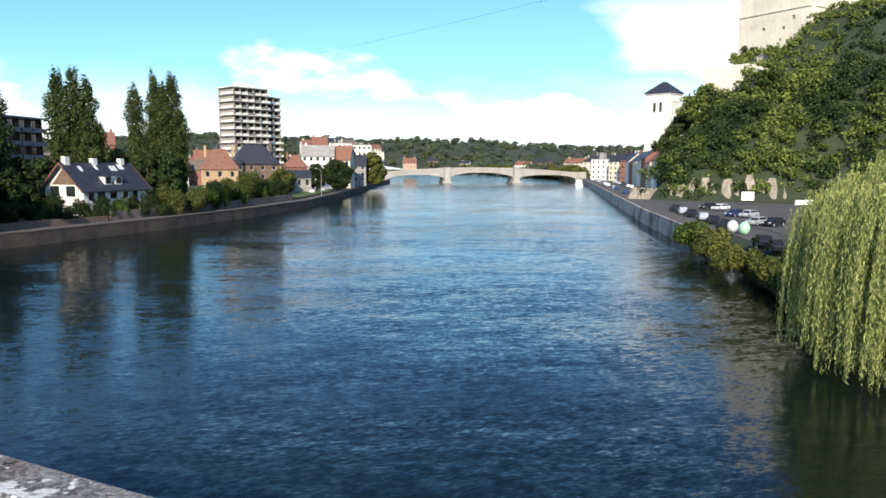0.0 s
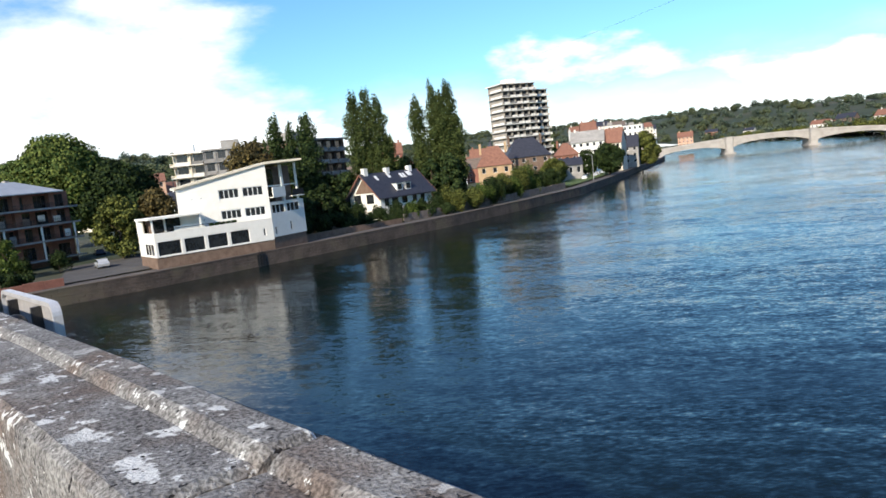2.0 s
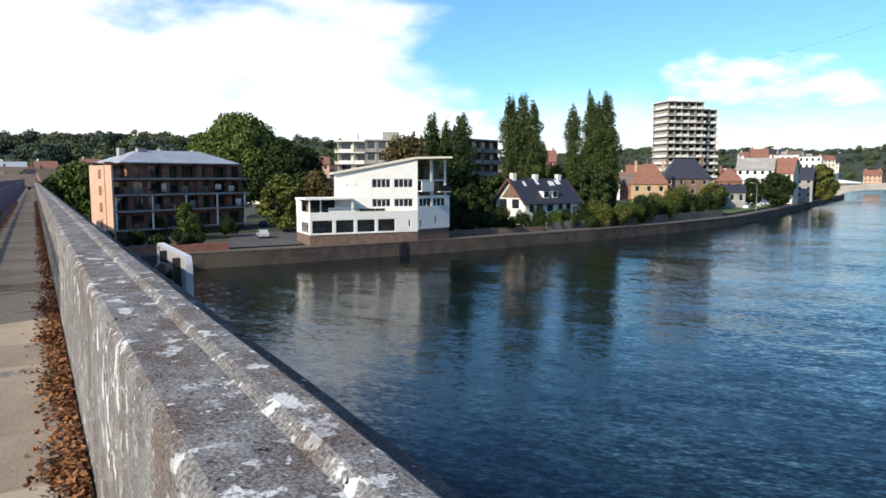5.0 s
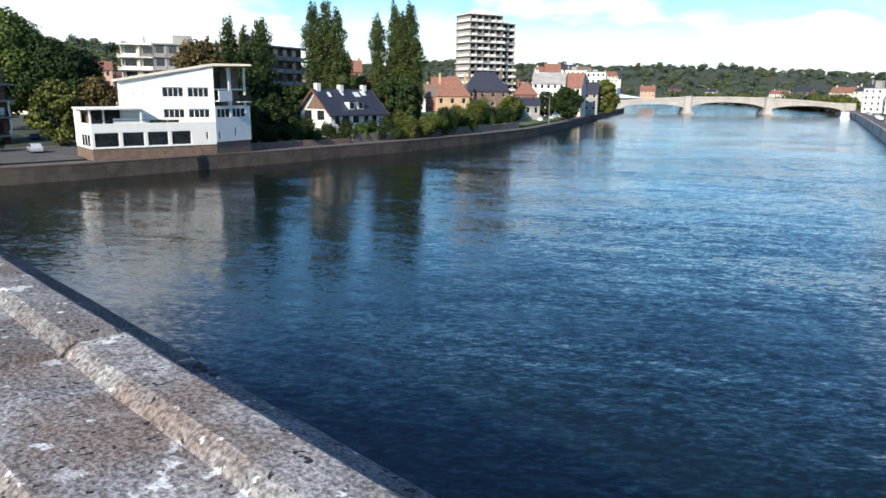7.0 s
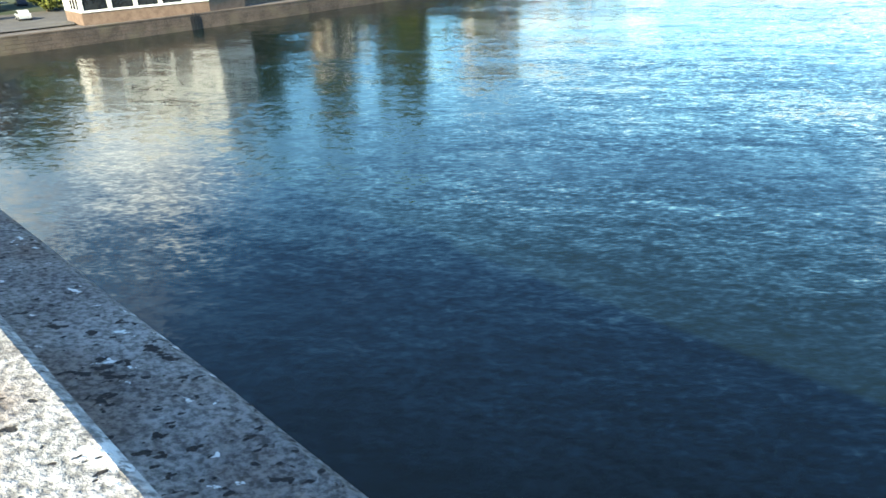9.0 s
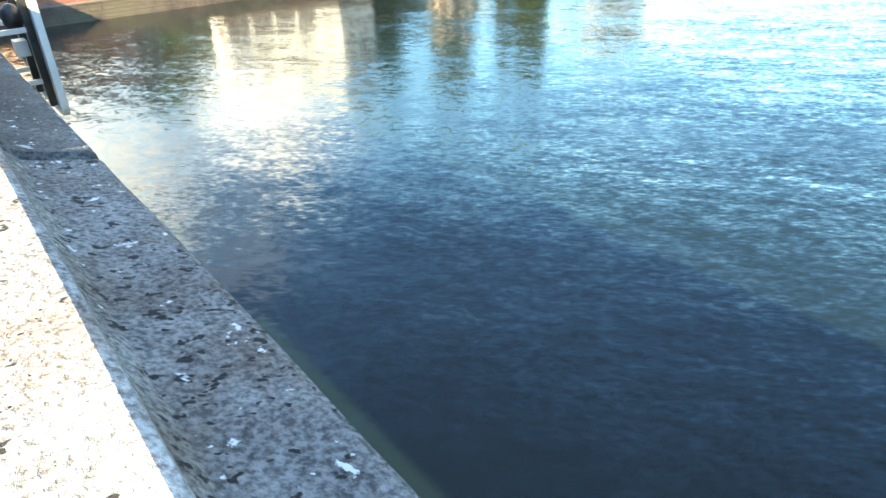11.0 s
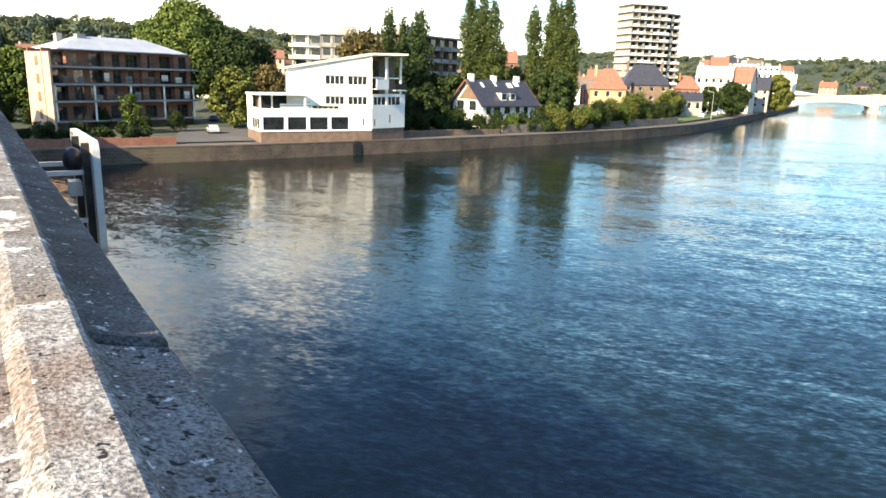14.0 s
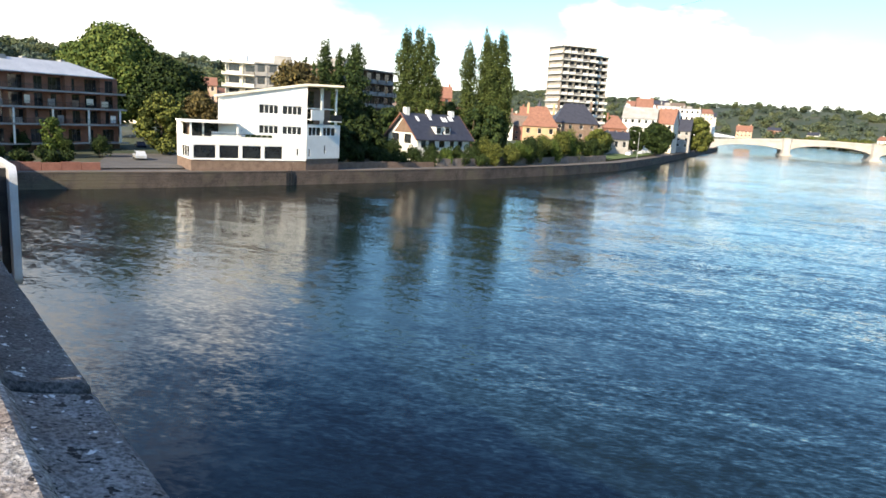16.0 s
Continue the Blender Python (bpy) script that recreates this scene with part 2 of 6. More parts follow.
def part(name, bm, material, parent, label="", smooth=False):
    ob = new(name, mesh_of(name, bm, material, smooth))
    ob.parent = parent
    if label:
        ob["label"] = label
    return ob


def thing(name, label, category, m=None, group="", kind=""):
    ob = new(name)
    ob.empty_display_size = 0.3
    if m is not None:
        ob.matrix_world = m
    return tagged(ob, label, category, group, kind)


def bx(name, dims, material, parent, label=""):
    bm = bmesh.new()
    box(bm, *dims)
    return part(name, bm, material, parent, label)


def structure(name, bm, material, label, category, smooth=False):
    ob = new(name, mesh_of(name, bm, material, smooth))
    return tagged(ob, label, category, kind="structure")


def cells(bm, x0, x1, z0, z1, y0, y1, holes):
    """A wall from x0 to x1 with real openings (a, b, c, d) = x from a to b, z from c to d."""
    xs = sorted({x0, x1, *[h[0] for h in holes], *[h[1] for h in holes]})
    zs = sorted({z0, z1, *[h[2] for h in holes], *[h[3] for h in holes]})
    for i in range(len(xs) - 1):
        run = None
        for k in range(len(zs) - 1):
            cx, cz = (xs[i] + xs[i + 1]) / 2, (zs[k] + zs[k + 1]) / 2
            if any(h[0] < cx < h[1] and h[2] < cz < h[3] for h in holes):
                if run is not None:
                    box(bm, xs[i], xs[i + 1], y0, y1, run, zs[k])
                run = None
            elif run is None:
                run = zs[k]
        if run is not None:
            box(bm, xs[i], xs[i + 1], y0, y1, run, z1)


def window(parent, x0, x1, z0, z1, y, mullions=1, frame_mat=None, bar=0.07, name="window"):
    """A window in a wall whose outer face is at y (inside is +y): frame and panes set back in the opening."""
    bm = bmesh.new()
    yy = y + 0.12
    step = (x1 - x0 - bar) / (mullions + 1)
    cells(bm, x0, x1, z0, z1, yy, yy + 0.06, [(x0 + bar + step * k, x0 + step * (k + 1), z0 + bar, z1 - bar) for k in range(mullions + 1)])
    bmesh.ops.remove_doubles(bm, verts=bm.verts, dist=0.0005)
    w = part(name, bm, frame_mat or FRAME_DK, parent)
    for k in range(mullions + 1):
        bm = bmesh.new()
        box(bm, x0 + bar + step * k, x0 + step * (k + 1), yy + 0.02, yy + 0.04, z0 + bar, z1 - bar)
        part("pane", bm, GLASS_DK, w)
    return w


def frame_at(x, y, z, face):
    """A local frame whose +x runs along a front and whose +y goes into the building; face is the outward heading of the front in degrees."""
    return pose(x, y, z, 0, 0, face + 90)


def cloud_mesh(name, blobs, per_m2, size, material, hollow=0.55, squash=0.0, seed=1):
    """Many small leaf quads in and round ellipsoids (x, y, z, rx, ry, rz)."""
    rng = np.random.default_rng(seed)
    pos, nor = [], []
    for x, y, z, rx, ry, rz in blobs:
        area = 4 * math.pi * ((rx * ry) ** 1.6 / 3 + (rx * rz) ** 1.6 / 3 + (ry * rz) ** 1.6 / 3) ** (1 / 1.6)
        n = max(8, int(area * per_m2))
        d = rng.normal(size=(n, 3))
        d /= np.linalg.norm(d, axis=1)[:, None]
        r = hollow + (1.08 - hollow) * rng.random(n) ** 0.5
        wob = 1 + 0.13 * np.sin(d[:, 0] * 7 + x) * np.cos(d[:, 2] * 6 + y)
        pos.append(np.array((x, y, z)) + d * (r * wob)[:, None] * np.array((rx, ry, rz)))
        nor.append(d + rng.normal(size=(n, 3)) * 0.55)
    pos, nor = np.concatenate(pos), np.concatenate(nor)
    return leaf_quads(name, pos, nor, size, material, rng)


def leaf_quads(name, pos, nor, size, material, rng, aspect=0.75):
    n = len(pos)
    nor = nor / np.linalg.norm(nor, axis=1)[:, None]
    t = np.cross(nor, rng.normal(size=(n, 3)))
    t /= np.linalg.norm(t, axis=1)[:, None]
    b = np.cross(nor, t)
    s = (size * (0.6 + 0.8 * rng.random(n)))[:, None]
    bend = nor * s * 0.18
    v = np.stack((pos - t * s, pos - b * s * aspect + bend, pos + t * s, pos + b * s * aspect + bend), 1).reshape(-1, 3)
    me = bpy.data.meshes.new(name)
    me.vertices.add(4 * n)
    me.vertices.foreach_set("co", v.astype(np.float32).ravel())
    me.loops.add(4 * n)
    me.loops.foreach_set("vertex_index", np.arange(4 * n, dtype=np.int32))
    me.polygons.add(n)
    me.polygons.foreach_set("loop_start", np.arange(0, 4 * n, 4, dtype=np.int32))
    me.update(calc_edges=True)
    me.materials.append(material)
    return me


# ---- plan of the banks ----
LEFT_Y = [-3000, -60, 0, 35, 70, 100, 132, 165, 216, 312, 415, 560, 760, 1000, 1200]
LEFT_X = [-260, -110, -105.5, -104.5, -106, -109.5, -115.5, -124.5, -147, -193, -240, -330, -480, -700, -900]
RIGHT_Y = [-3000, -60, 0, 44, 78, 115, 157, 224, 328, 420, 490, 620, 800, 1000, 1200]
RIGHT_X = [-60, 14, 9, 4.5, -2.4, -14.0, -28.2, -48.2, -78.6, -106, -130, -190, -330, -580, -900]
QUAY_L, QUAY_RT = 2.2, 3.0


def bank_left(y):
    return float(np.interp(y, LEFT_Y, LEFT_X))


def bank_right(y):
    return float(np.interp(y, RIGHT_Y, RIGHT_X))


def smooth(a, b, v):
    k = min(1.0, max(0.0, (v - a) / (b - a)))
    return k * k * (3 - 2 * k)


def hill(x, y):
    """Height of the fort's hill over the road."""
    foot_x = np.interp(y, [200, 240, 330, 420], [-33, -38, -52, -66])
    foot_y = np.interp(x, [-40, 10, 60, 160], [208, 224, 214, 170])
    a, b, c = y - foot_y, x - foot_x, 400 - y * 0.9
    d = min(a, b * 1.0)
    if d <= 0:
        return 0.0
    top = 45 + 13 * smooth(-40, 20, x) + 14 * smooth(20, 120, x)
    k = min(1.0, d / 52.0) ** 0.88
    return top * k * smooth(520, 340, y) + 5 * min(1, d / 3)


def land_height(x, y, side):
    n = noise.noise((x * 0.0023, y * 0.0023, 1.7)) * 0.5 + noise.noise((x * 0.007, y * 0.007, 4.1)) * 0.25
    if side < 0:
        d = bank_left(y) - x
        base = QUAY_L + 1.0 * smooth(20, 60, d) + 3 * smooth(60, 250, d)
        rise = 52 * smooth(300, 900, d) * (1 + 0.5 * n)
    else:
        d = x - bank_right(y)
        base = QUAY_RT + hill(x, y)
        if y < 112:
            base = -0.5 + (QUAY_RT + 0.5) * min(1.0, d / 4.0)
        rise = 45 * smooth(250, 900, d) * (1 + 0.5 * n)
    far = (37 + 27 * smooth(-0.18, -0.5, x / max(y, 1.0))) * smooth(900, 1500, y) * (1 + 0.4 * n)
    return base + max(rise, far)


def land(name, side, ys, ds):
    bm = bmesh.new()
    grid = []
    for y in ys:
        x0 = bank_left(y) if side < 0 else bank_right(y)
        grid.append([bm.verts.new((x0 + side * d, y, land_height(x0 + side * d, y, side))) for d in ds])
    for i in range(len(ys) - 1):
        for k in range(len(ds) - 1):
            bm.faces.new((grid[i][k], grid[i][k + 1], grid[i + 1][k + 1], grid[i + 1][k]))
    return bm


YS = [-3000, -1500, -700, -300, -150, -80] + list(range(-40, 192, 8)) + list(range(192, 340, 4)) + list(range(340, 600, 8)) + list(range(600, 1200, 40)) + [1200, 1300, 1400, 1500, 1600, 1800, 2200, 3000, 4000]
DS = [0.3] + list(range(4, 120, 4)) + list(range(120, 180, 6)) + list(range(180, 500, 24)) + [500, 560, 640, 720, 800, 900, 1050, 1300, 1700, 2300, 3200, 4200]
structure("ground", land("ground", -1, YS, DS), LAND, "low green and built-up land of the far bank rising to wooded hills", "ground", True)
structure("ground_hill_side", land("ground", 1, YS, DS), LAND, "riverside land rising to a steep wooded fort hill", "ground", True)


# ---- water ----
def water_material():
    """River water: wind ripples as slopes of the surface, ruffled in bands and calm in the lee of the far quay."""
    m = bpy.data.materials.new("river_water")
    m.use_nodes = True
    n, l = m.node_tree.nodes, m.node_tree.links
    p = n["Principled BSDF"]
    p.inputs["Base Color"].default_value = (0.0035, 0.0085, 0.0075, 1)
    p.inputs["Roughness"].default_value = 0.13
    p.inputs["IOR"].default_value = 1.33
    tc = n.new("ShaderNodeTexCoord")

    def ripples(scale, sx, rot, detail=2.0):
        turn = n.new("ShaderNodeMapping")
        turn.inputs["Rotation"].default_value = (0, 0, radians(rot))
        l.new(tc.outputs["Object"], turn.inputs["Vector"])
        mp = n.new("ShaderNodeMapping")
        mp.inputs["Scale"].default_value = (sx, 1, 1)
        l.new(turn.outputs[0], mp.inputs["Vector"])
        t = n.new("ShaderNodeTexNoise")
        t.inputs["Scale"].default_value, t.inputs["Detail"].default_value = scale, detail
        l.new(mp.outputs[0], t.inputs["Vector"])
        return t

    def vec(op, a, b):
        v = n.new("ShaderNodeVectorMath")
        v.operation = op
        for i, c in enumerate((a, b)):
            if isinstance(c, tuple):
                v.inputs[i].default_value = c
            else:
                l.new(c, v.inputs[i])
        return v.outputs[0]

    def ranged(v, a, b, c, d):
        r = n.new("ShaderNodeMapRange")
        r.interpolation_type = "SMOOTHSTEP"
        for k, x in (("From Min", a), ("From Max", b), ("To Min", c), ("To Max", d)):
            r.inputs[k].default_value = x
        l.new(v, r.inputs["Value"])
        return r.outputs["Result"]

    def times(a, b):
        k = n.new("ShaderNodeMath")
        k.operation = "MULTIPLY"
        l.new(a, k.inputs[0])
        l.new(b, k.inputs[1])
        return k.outputs[0]
    total = None
    for scale, sx, rot, ax, ay in WAVES:
        t = ripples(scale, sx, rot)
        v = vec("MULTIPLY", vec("SUBTRACT", t.outputs["Color"], (0.5, 0.5, 0.5)), (ax, ay, 0))
        total = v if total is None else vec("ADD", total, v)
    bands = ranged(ripples(0.055, 0.35, -30, 4.0).outputs["Fac"], 0.36, 0.64, 0.6, 1.3)
    patches = ranged(ripples(0.012, 0.5, -25, 3.0).outputs["Fac"], 0.35, 0.62, 0.7, 1.2)
    sep = n.new("ShaderNodeSeparateXYZ")
    l.new(tc.outputs["Object"], sep.inputs[0])
    lee = ranged(sep.outputs["X"], -112.0, -60.0, 0.8, 1.0)
    calm = times(times(bands, patches), lee)
    cmb = n.new("ShaderNodeCombineXYZ")
    for k in range(3):
        l.new(calm, cmb.inputs[k])
    slope = vec("ADD", vec("MULTIPLY", total, cmb.outputs[0]), (0, 0, 1))
    turned = n.new("ShaderNodeVectorRotate")
    turned.rotation_type = "Z_AXIS"
    turned.inputs["Angle"].default_value = radians(36)
    l.new(slope, turned.inputs["Vector"])
    l.new(vec("NORMALIZE", turned.outputs[0], (0, 0, 0)), p.inputs["Normal"])
    return m


# scale, stretch along the crest, turn, slope along and across the crest
WAVES = ((6.2, 0.5, -42, 0.16, 0.34), (2.3, 0.45, -36, 0.12, 0.27), (0.42, 0.38, -28, 0.06, 0.17), (0.09, 0.4, -34, 0.04, 0.13))
bm = bmesh.new()
bm.faces.new([bm.verts.new(c) for c in ((-1500, -2500, 0), (600, -2500, 0), (600, 1400, 0), (-1500, 1400, 0))])
structure("water", bm, water_material(), "dark blue river water with small ripples", "river")


# ---- railway bridge underfoot: parapet, walkway, fence, sign ----
def parapet_material(name, g=1.0, white=0.60, pit=0.66):
    m = bpy.data.materials.new(name)
    m.use_nodes = True
    n, l = m.node_tree.nodes, m.node_tree.links
    p = n["Principled BSDF"]
    p.inputs["Roughness"].default_value = 0.92
    p.inputs["Specular IOR Level"].default_value = 0.25
    tc, oi = n.new("ShaderNodeTexCoord"), n.new("ShaderNodeObjectInfo")
    off = n.new("ShaderNodeVectorMath")
    off.operation = "MULTIPLY_ADD"
    l.new(oi.outputs["Random"], off.inputs[0])
    off.inputs[1].default_value = (37, 11, 5)
    l.new(tc.outputs["Object"], off.inputs[2])

    def nz(scale, detail, lo, hi, rough=0.6, stretch=None):
        src = off.outputs[0]
        if stretch:
            mp = n.new("ShaderNodeMapping")
            mp.inputs["Scale"].default_value = stretch
            l.new(src, mp.inputs["Vector"])
            src = mp.outputs[0]
        t = n.new("ShaderNodeTexNoise")
        t.inputs["Scale"].default_value, t.inputs["Detail"].default_value, t.inputs["Roughness"].default_value = scale, detail, rough
        l.new(src, t.inputs["Vector"])
        r = n.new("ShaderNodeMapRange")
        r.inputs["From Min"].default_value, r.inputs["From Max"].default_value = lo, hi
        l.new(t.outputs["Fac"], r.inputs["Value"])
        return r.outputs["Result"], t.outputs["Fac"]

    def mix(fac, a, b):
        x = n.new("ShaderNodeMixRGB")
        l.new(fac, x.inputs[0])
        for i, c in ((1, a), (2, b)):
            if isinstance(c, tuple):
                x.inputs[i].default_value = (*c, 1)
            else:
                l.new(c, x.inputs[i])
        return x.outputs[0]
    grain, graw = nz(95, 3, 0.38, 0.62)
    tone, _ = nz(6, 7, 0.4, 0.6)
    brown, _ = nz(3.2, 6, 0.46, 0.62)
    lich_a, _ = nz(9.0, 6, white, white + 0.03, 0.62)
    lich_b, _ = nz(1.7, 3, 0.44, 0.56)
    lich_c, _ = nz(26, 4, 0.645, 0.675, 0.6)
    keep = n.new("ShaderNodeMath")
    keep.operation = "MULTIPLY"
    l.new(lich_a, keep.inputs[0])
    l.new(lich_b, keep.inputs[1])
    both = n.new("ShaderNodeMath")
    both.operation = "MAXIMUM"
    l.new(keep.outputs[0], both.inputs[0])
    l.new(lich_c, both.inputs[1])
    lichen = both.outputs[0]
    pits, _ = nz(48, 2, pit, pit + 0.03, 0.6, (1, 0.7, 1))
    col = mix(grain, (0.07 * g, 0.066 * g, 0.062 * g), (0.23 * g, 0.22 * g, 0.21 * g))
    col = mix(tone, col, mix(grain, (0.12 * g, 0.116 * g, 0.108 * g), (0.34 * g, 0.33 * g, 0.31 * g)))
    col = mix(brown, col, mix(grain, (0.075 * g, 0.058 * g, 0.048 * g), (0.20 * g, 0.16 * g, 0.135 * g)))
    col = mix(lichen, col, (0.62, 0.62, 0.59))
    col = mix(pits, col, (0.022, 0.02, 0.02))
    l.new(col, p.inputs["Base Color"])
    s = n.new("ShaderNodeMath")
    l.new(graw, s.inputs[0])
    k = n.new("ShaderNodeMath")
    k.operation = "MULTIPLY"
    k.inputs[1].default_value = -0.8
    l.new(pits, k.inputs[0])
    l.new(k.outputs[0], s.inputs[1])
    bp = n.new("ShaderNodeBump")
    bp.inputs["Strength"].default_value, bp.inputs["Distance"].default_value = 0.9, 0.006
    l.new(s.outputs[0], bp.inputs["Height"])
    l.new(bp.outputs[0], p.inputs["Normal"])
    return m


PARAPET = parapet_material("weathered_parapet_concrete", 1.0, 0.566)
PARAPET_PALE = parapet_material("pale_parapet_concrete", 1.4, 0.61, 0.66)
# Both cornice mixes are darker than the parapet: the ledge's shade in their colour.
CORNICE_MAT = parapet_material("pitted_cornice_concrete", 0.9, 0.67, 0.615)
# The smooth blocks are a darker cast too, besides that shade.
CORNICE_SMOOTH = parapet_material("dark_shaded_cornice_concrete", 0.5, 0.64, 0.72)
DECK = 11.35
JOINT0, PANEL = -3.85, 2.58
CORNICE = [(0.455, 12.30), (0.4655, 12.425), (0.474, 12.392), (0.498, 12.360), (0.54, 12.346), (0.655, 12.320), (0.668, 12.310), (0.672, 12.285), (0.672, 12.12), (0.60, 12.06), (0.455, 12.06)]
PROFILE = [(0.028, 11.0), (0.064, 12.415), (0.072, 12.445), (0.098, 12.462), (0.20, 12.458), (0.318, 12.452), (0.335, 12.470), (0.352, 12.478), (0.448, 12.476), (0.460, 12.468), (0.466, 12.44), (0.466, 11.0)]


def parapet_block(name, outline, mat):
    """One cast length of parapet or cornice, worn unevenly along its top."""
    bm = bmesh.new()
    cuts = [0.0, 0.016] + [PANEL * k / 12 for k in range(1, 12)] + [PANEL - 0.045, PANEL - 0.028]
    rings = []
    for i, s in enumerate(cuts):
        shrink = 0.016 if i in (0, len(cuts) - 1) else 0.0
        ring = []
        for y, z in outline:
            w = noise.noise((s * 2.3, y * 9, z * 9)) * 0.006
            yy = y + (shrink if y < 0.2 else -shrink if y > 0.6 else 0) + w * 0.5
            zz = z - shrink + w if z > 11.2 else z
            ring.append(bm.verts.new((s, yy, zz)))
        rings.append(ring)
    n = len(outline)
    for a, b in zip(rings, rings[1:]):
        for k in range(n):
            bm.faces.new((a[k], a[(k + 1) % n], b[(k + 1) % n], b[k]))
    bm.faces.new(rings[0])
    bm.faces.new(rings[-1][::-1])
    return mesh_of(name, bm, mat)


bridge = thing("railway_bridge", "grey concrete railway bridge with a weathered parapet and a narrow walkway", "bridge", kind="structure")
bx("deck", (-135, 45, -9.0, 0.6, 10.0, 11.2), GREY_CONC, bridge)
for px in (-62, -20, 22):
    bm = bmesh.new()
    prism(bm, [(px - 2.2, -9), (px + 2.2, -9), (px + 2.2, -0.4), (px, 0.5), (px - 2.2, -0.4)], 2, -2.0, 10.0)
    part("pier", bm, GREY_CONC, bridge)
# Added core inside the parapet: fills the joints and stops sun leaking through.
bx("joint_light_stop", (-127, 35, 0.10, 0.44, 11.0, 12.432), BRICK_DK, bridge)
block, ledge = parapet_block("parapet_block", PROFILE, PARAPET), parapet_block("cornice_block", CORNICE, CORNICE_MAT)
block_pale = parapet_block("parapet_block", PROFILE, PARAPET_PALE)
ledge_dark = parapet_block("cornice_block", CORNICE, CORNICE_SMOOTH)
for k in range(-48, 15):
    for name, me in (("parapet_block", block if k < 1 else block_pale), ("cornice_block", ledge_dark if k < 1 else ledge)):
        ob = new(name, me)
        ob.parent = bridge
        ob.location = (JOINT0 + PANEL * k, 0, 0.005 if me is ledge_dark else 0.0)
WALK_MAT = surface("walkway_concrete", (0.23, 0.185, 0.13), (0.39, 0.325, 0.24), 1.4, 0.92, 0.6, 60, fine=40, objvar=0.3, distance=0.006)
bm = bmesh.new()
box(bm, 0.0, 0.985, -1.32, 0.03, 11.2, DECK)
bmesh.ops.bevel(bm, geom=[e for e in bm.edges if all(v.co.z > 11.3 for v in e.verts)], offset=0.012, segments=1, affect="EDGES")
slab = mesh_of("walkway_slab", bm, WALK_MAT)
for k in range(-120, 36):
    ob = new("walkway_slab", slab)
    ob.parent = bridge
    ob.location = (k * 1.0, 0, noise.noise((k * 0.7, 0, 0)) * 0.006)

FENCE_BLUE = surface("blue_violet_metal", (0.010, 0.010, 0.055), (0.022, 0.021, 0.095), 1.2, 0.55, 0.1, 6)
fence = thing("metal_fence", "dark blue-violet slatted metal fence along the bridge walkway", "fence", kind="structure")
bm = bmesh.new()
for k in range(16):
    x = 0.06 + k * 0.15
    box(bm, x, x + 0.088, -0.012, 0.012, 0.06, 1.54 + 0.02 * math.sin(k * 2.3))
box(bm, 0.0, 2.45, 0.012, 0.04, 0.22, 0.28)
box(bm, 0.0, 2.45, 0.012, 0.04, 1.30, 1.36)
fence_panel = mesh_of("panel", bm, FENCE_BLUE)
bm = bmesh.new()
box(bm, -0.03, 0.03, -0.05, 0.02, 0.0, 1.62)
fence_post = mesh_of("post", bm, surface("dark_blue_post", (0.03, 0.03, 0.09), (0.05, 0.05, 0.13), 6, 0.5, metal=0.5))
for k in range(-50, -4):
    for name, me, dx in (("panel", fence_panel, 0.05), ("post", fence_post, 0.0)):
        ob = new(name, me)
        ob.parent = fence
        ob.location = (k * 2.5 + dx, -1.27, DECK - 0.02)

rng = np.random.default_rng(5)


def litter(name, n, label, x0, x1, ys, mat, size, lift):
    x = rng.uniform(x0, x1, n)
    x = x + np.sin(x * 3.1) * 0.25
    pos = np.stack((x, ys(n), DECK + 0.01 + rng.random(n) ** 3 * lift), 1)
    nor = np.stack((rng.normal(size=n) * 0.6, rng.normal(size=n) * 0.6, np.ones(n)), 1)
    return tagged(new(name, leaf_quads(name, pos, nor, size, mat, rng)), label, "leaves", kind="stuff")


LEAF_DEAD = leafy("dead_leaves", (0.09, 0.035, 0.018), (0.30, 0.14, 0.06), 3.0)
litter("fallen_leaves", 15000, "drift of brown fallen leaves at the foot of the parapet", -60, 3, lambda n: 0.02 - np.abs(rng.normal(size=n)) * 0.085, LEAF_DEAD, 0.019, 0.05)
litter("fallen_leaves", 9000, "thick drift of rust-brown fallen leaves against the parapet", -12, 2, lambda n: 0.01 - np.abs(rng.normal(size=n)) * 0.10, LEAF_DEAD, 0.02, 0.06)
litter("fallen_leaves", 7000, "drift of brown fallen leaves below the fence", -60, 3, lambda n: -1.30 + np.abs(rng.normal(size=n)) * 0.09, LEAF_DEAD, 0.019, 0.05)
for x, h in ((-7.5, 0.55), (-9.2, 0.4), (-12.5, 0.75), (-13.3, 0.5), (-17.5, 0.8), (-19.5, 0.5), (-24, 0.7), (-30, 0.6)):
    blobs = [(x + rng.normal() * 0.12, -1.24 + rng.normal() * 0.05, DECK + h * f, 0.12, 0.09, 0.14) for f in (0.25, 0.5, 0.8)]
    w = thing("weed", "dry yellow-green weed growing out of the walkway edge", "weed", group="weeds along the fence")
    ob = new("foliage", cloud_mesh("foliage", blobs, 500, 0.02, LEAF_OL, 0.2, seed=int(h * 100)))
    ob.parent = w
    bm = bmesh.new()
    tube(bm, (x, -1.25, DECK), (x, -1.24, DECK + h * 0.9), 0.008, 0.003, 5)
    part("stem", bm, BARK, w)

SIGN_GREY = surface("sign_back_aluminium", (0.36, 0.36, 0.37), (0.48, 0.48, 0.49), 2.5, 0.5, metal=0.15)
SIGN_EDGE = surface("pale_sign_rim", (0.55, 0.56, 0.58), (0.68, 0.69, 0.70), 4, 0.4, metal=0.3)
sign = thing("navigation_sign", "grey metal river navigation sign bracketed to the outside of the bridge", "sign")
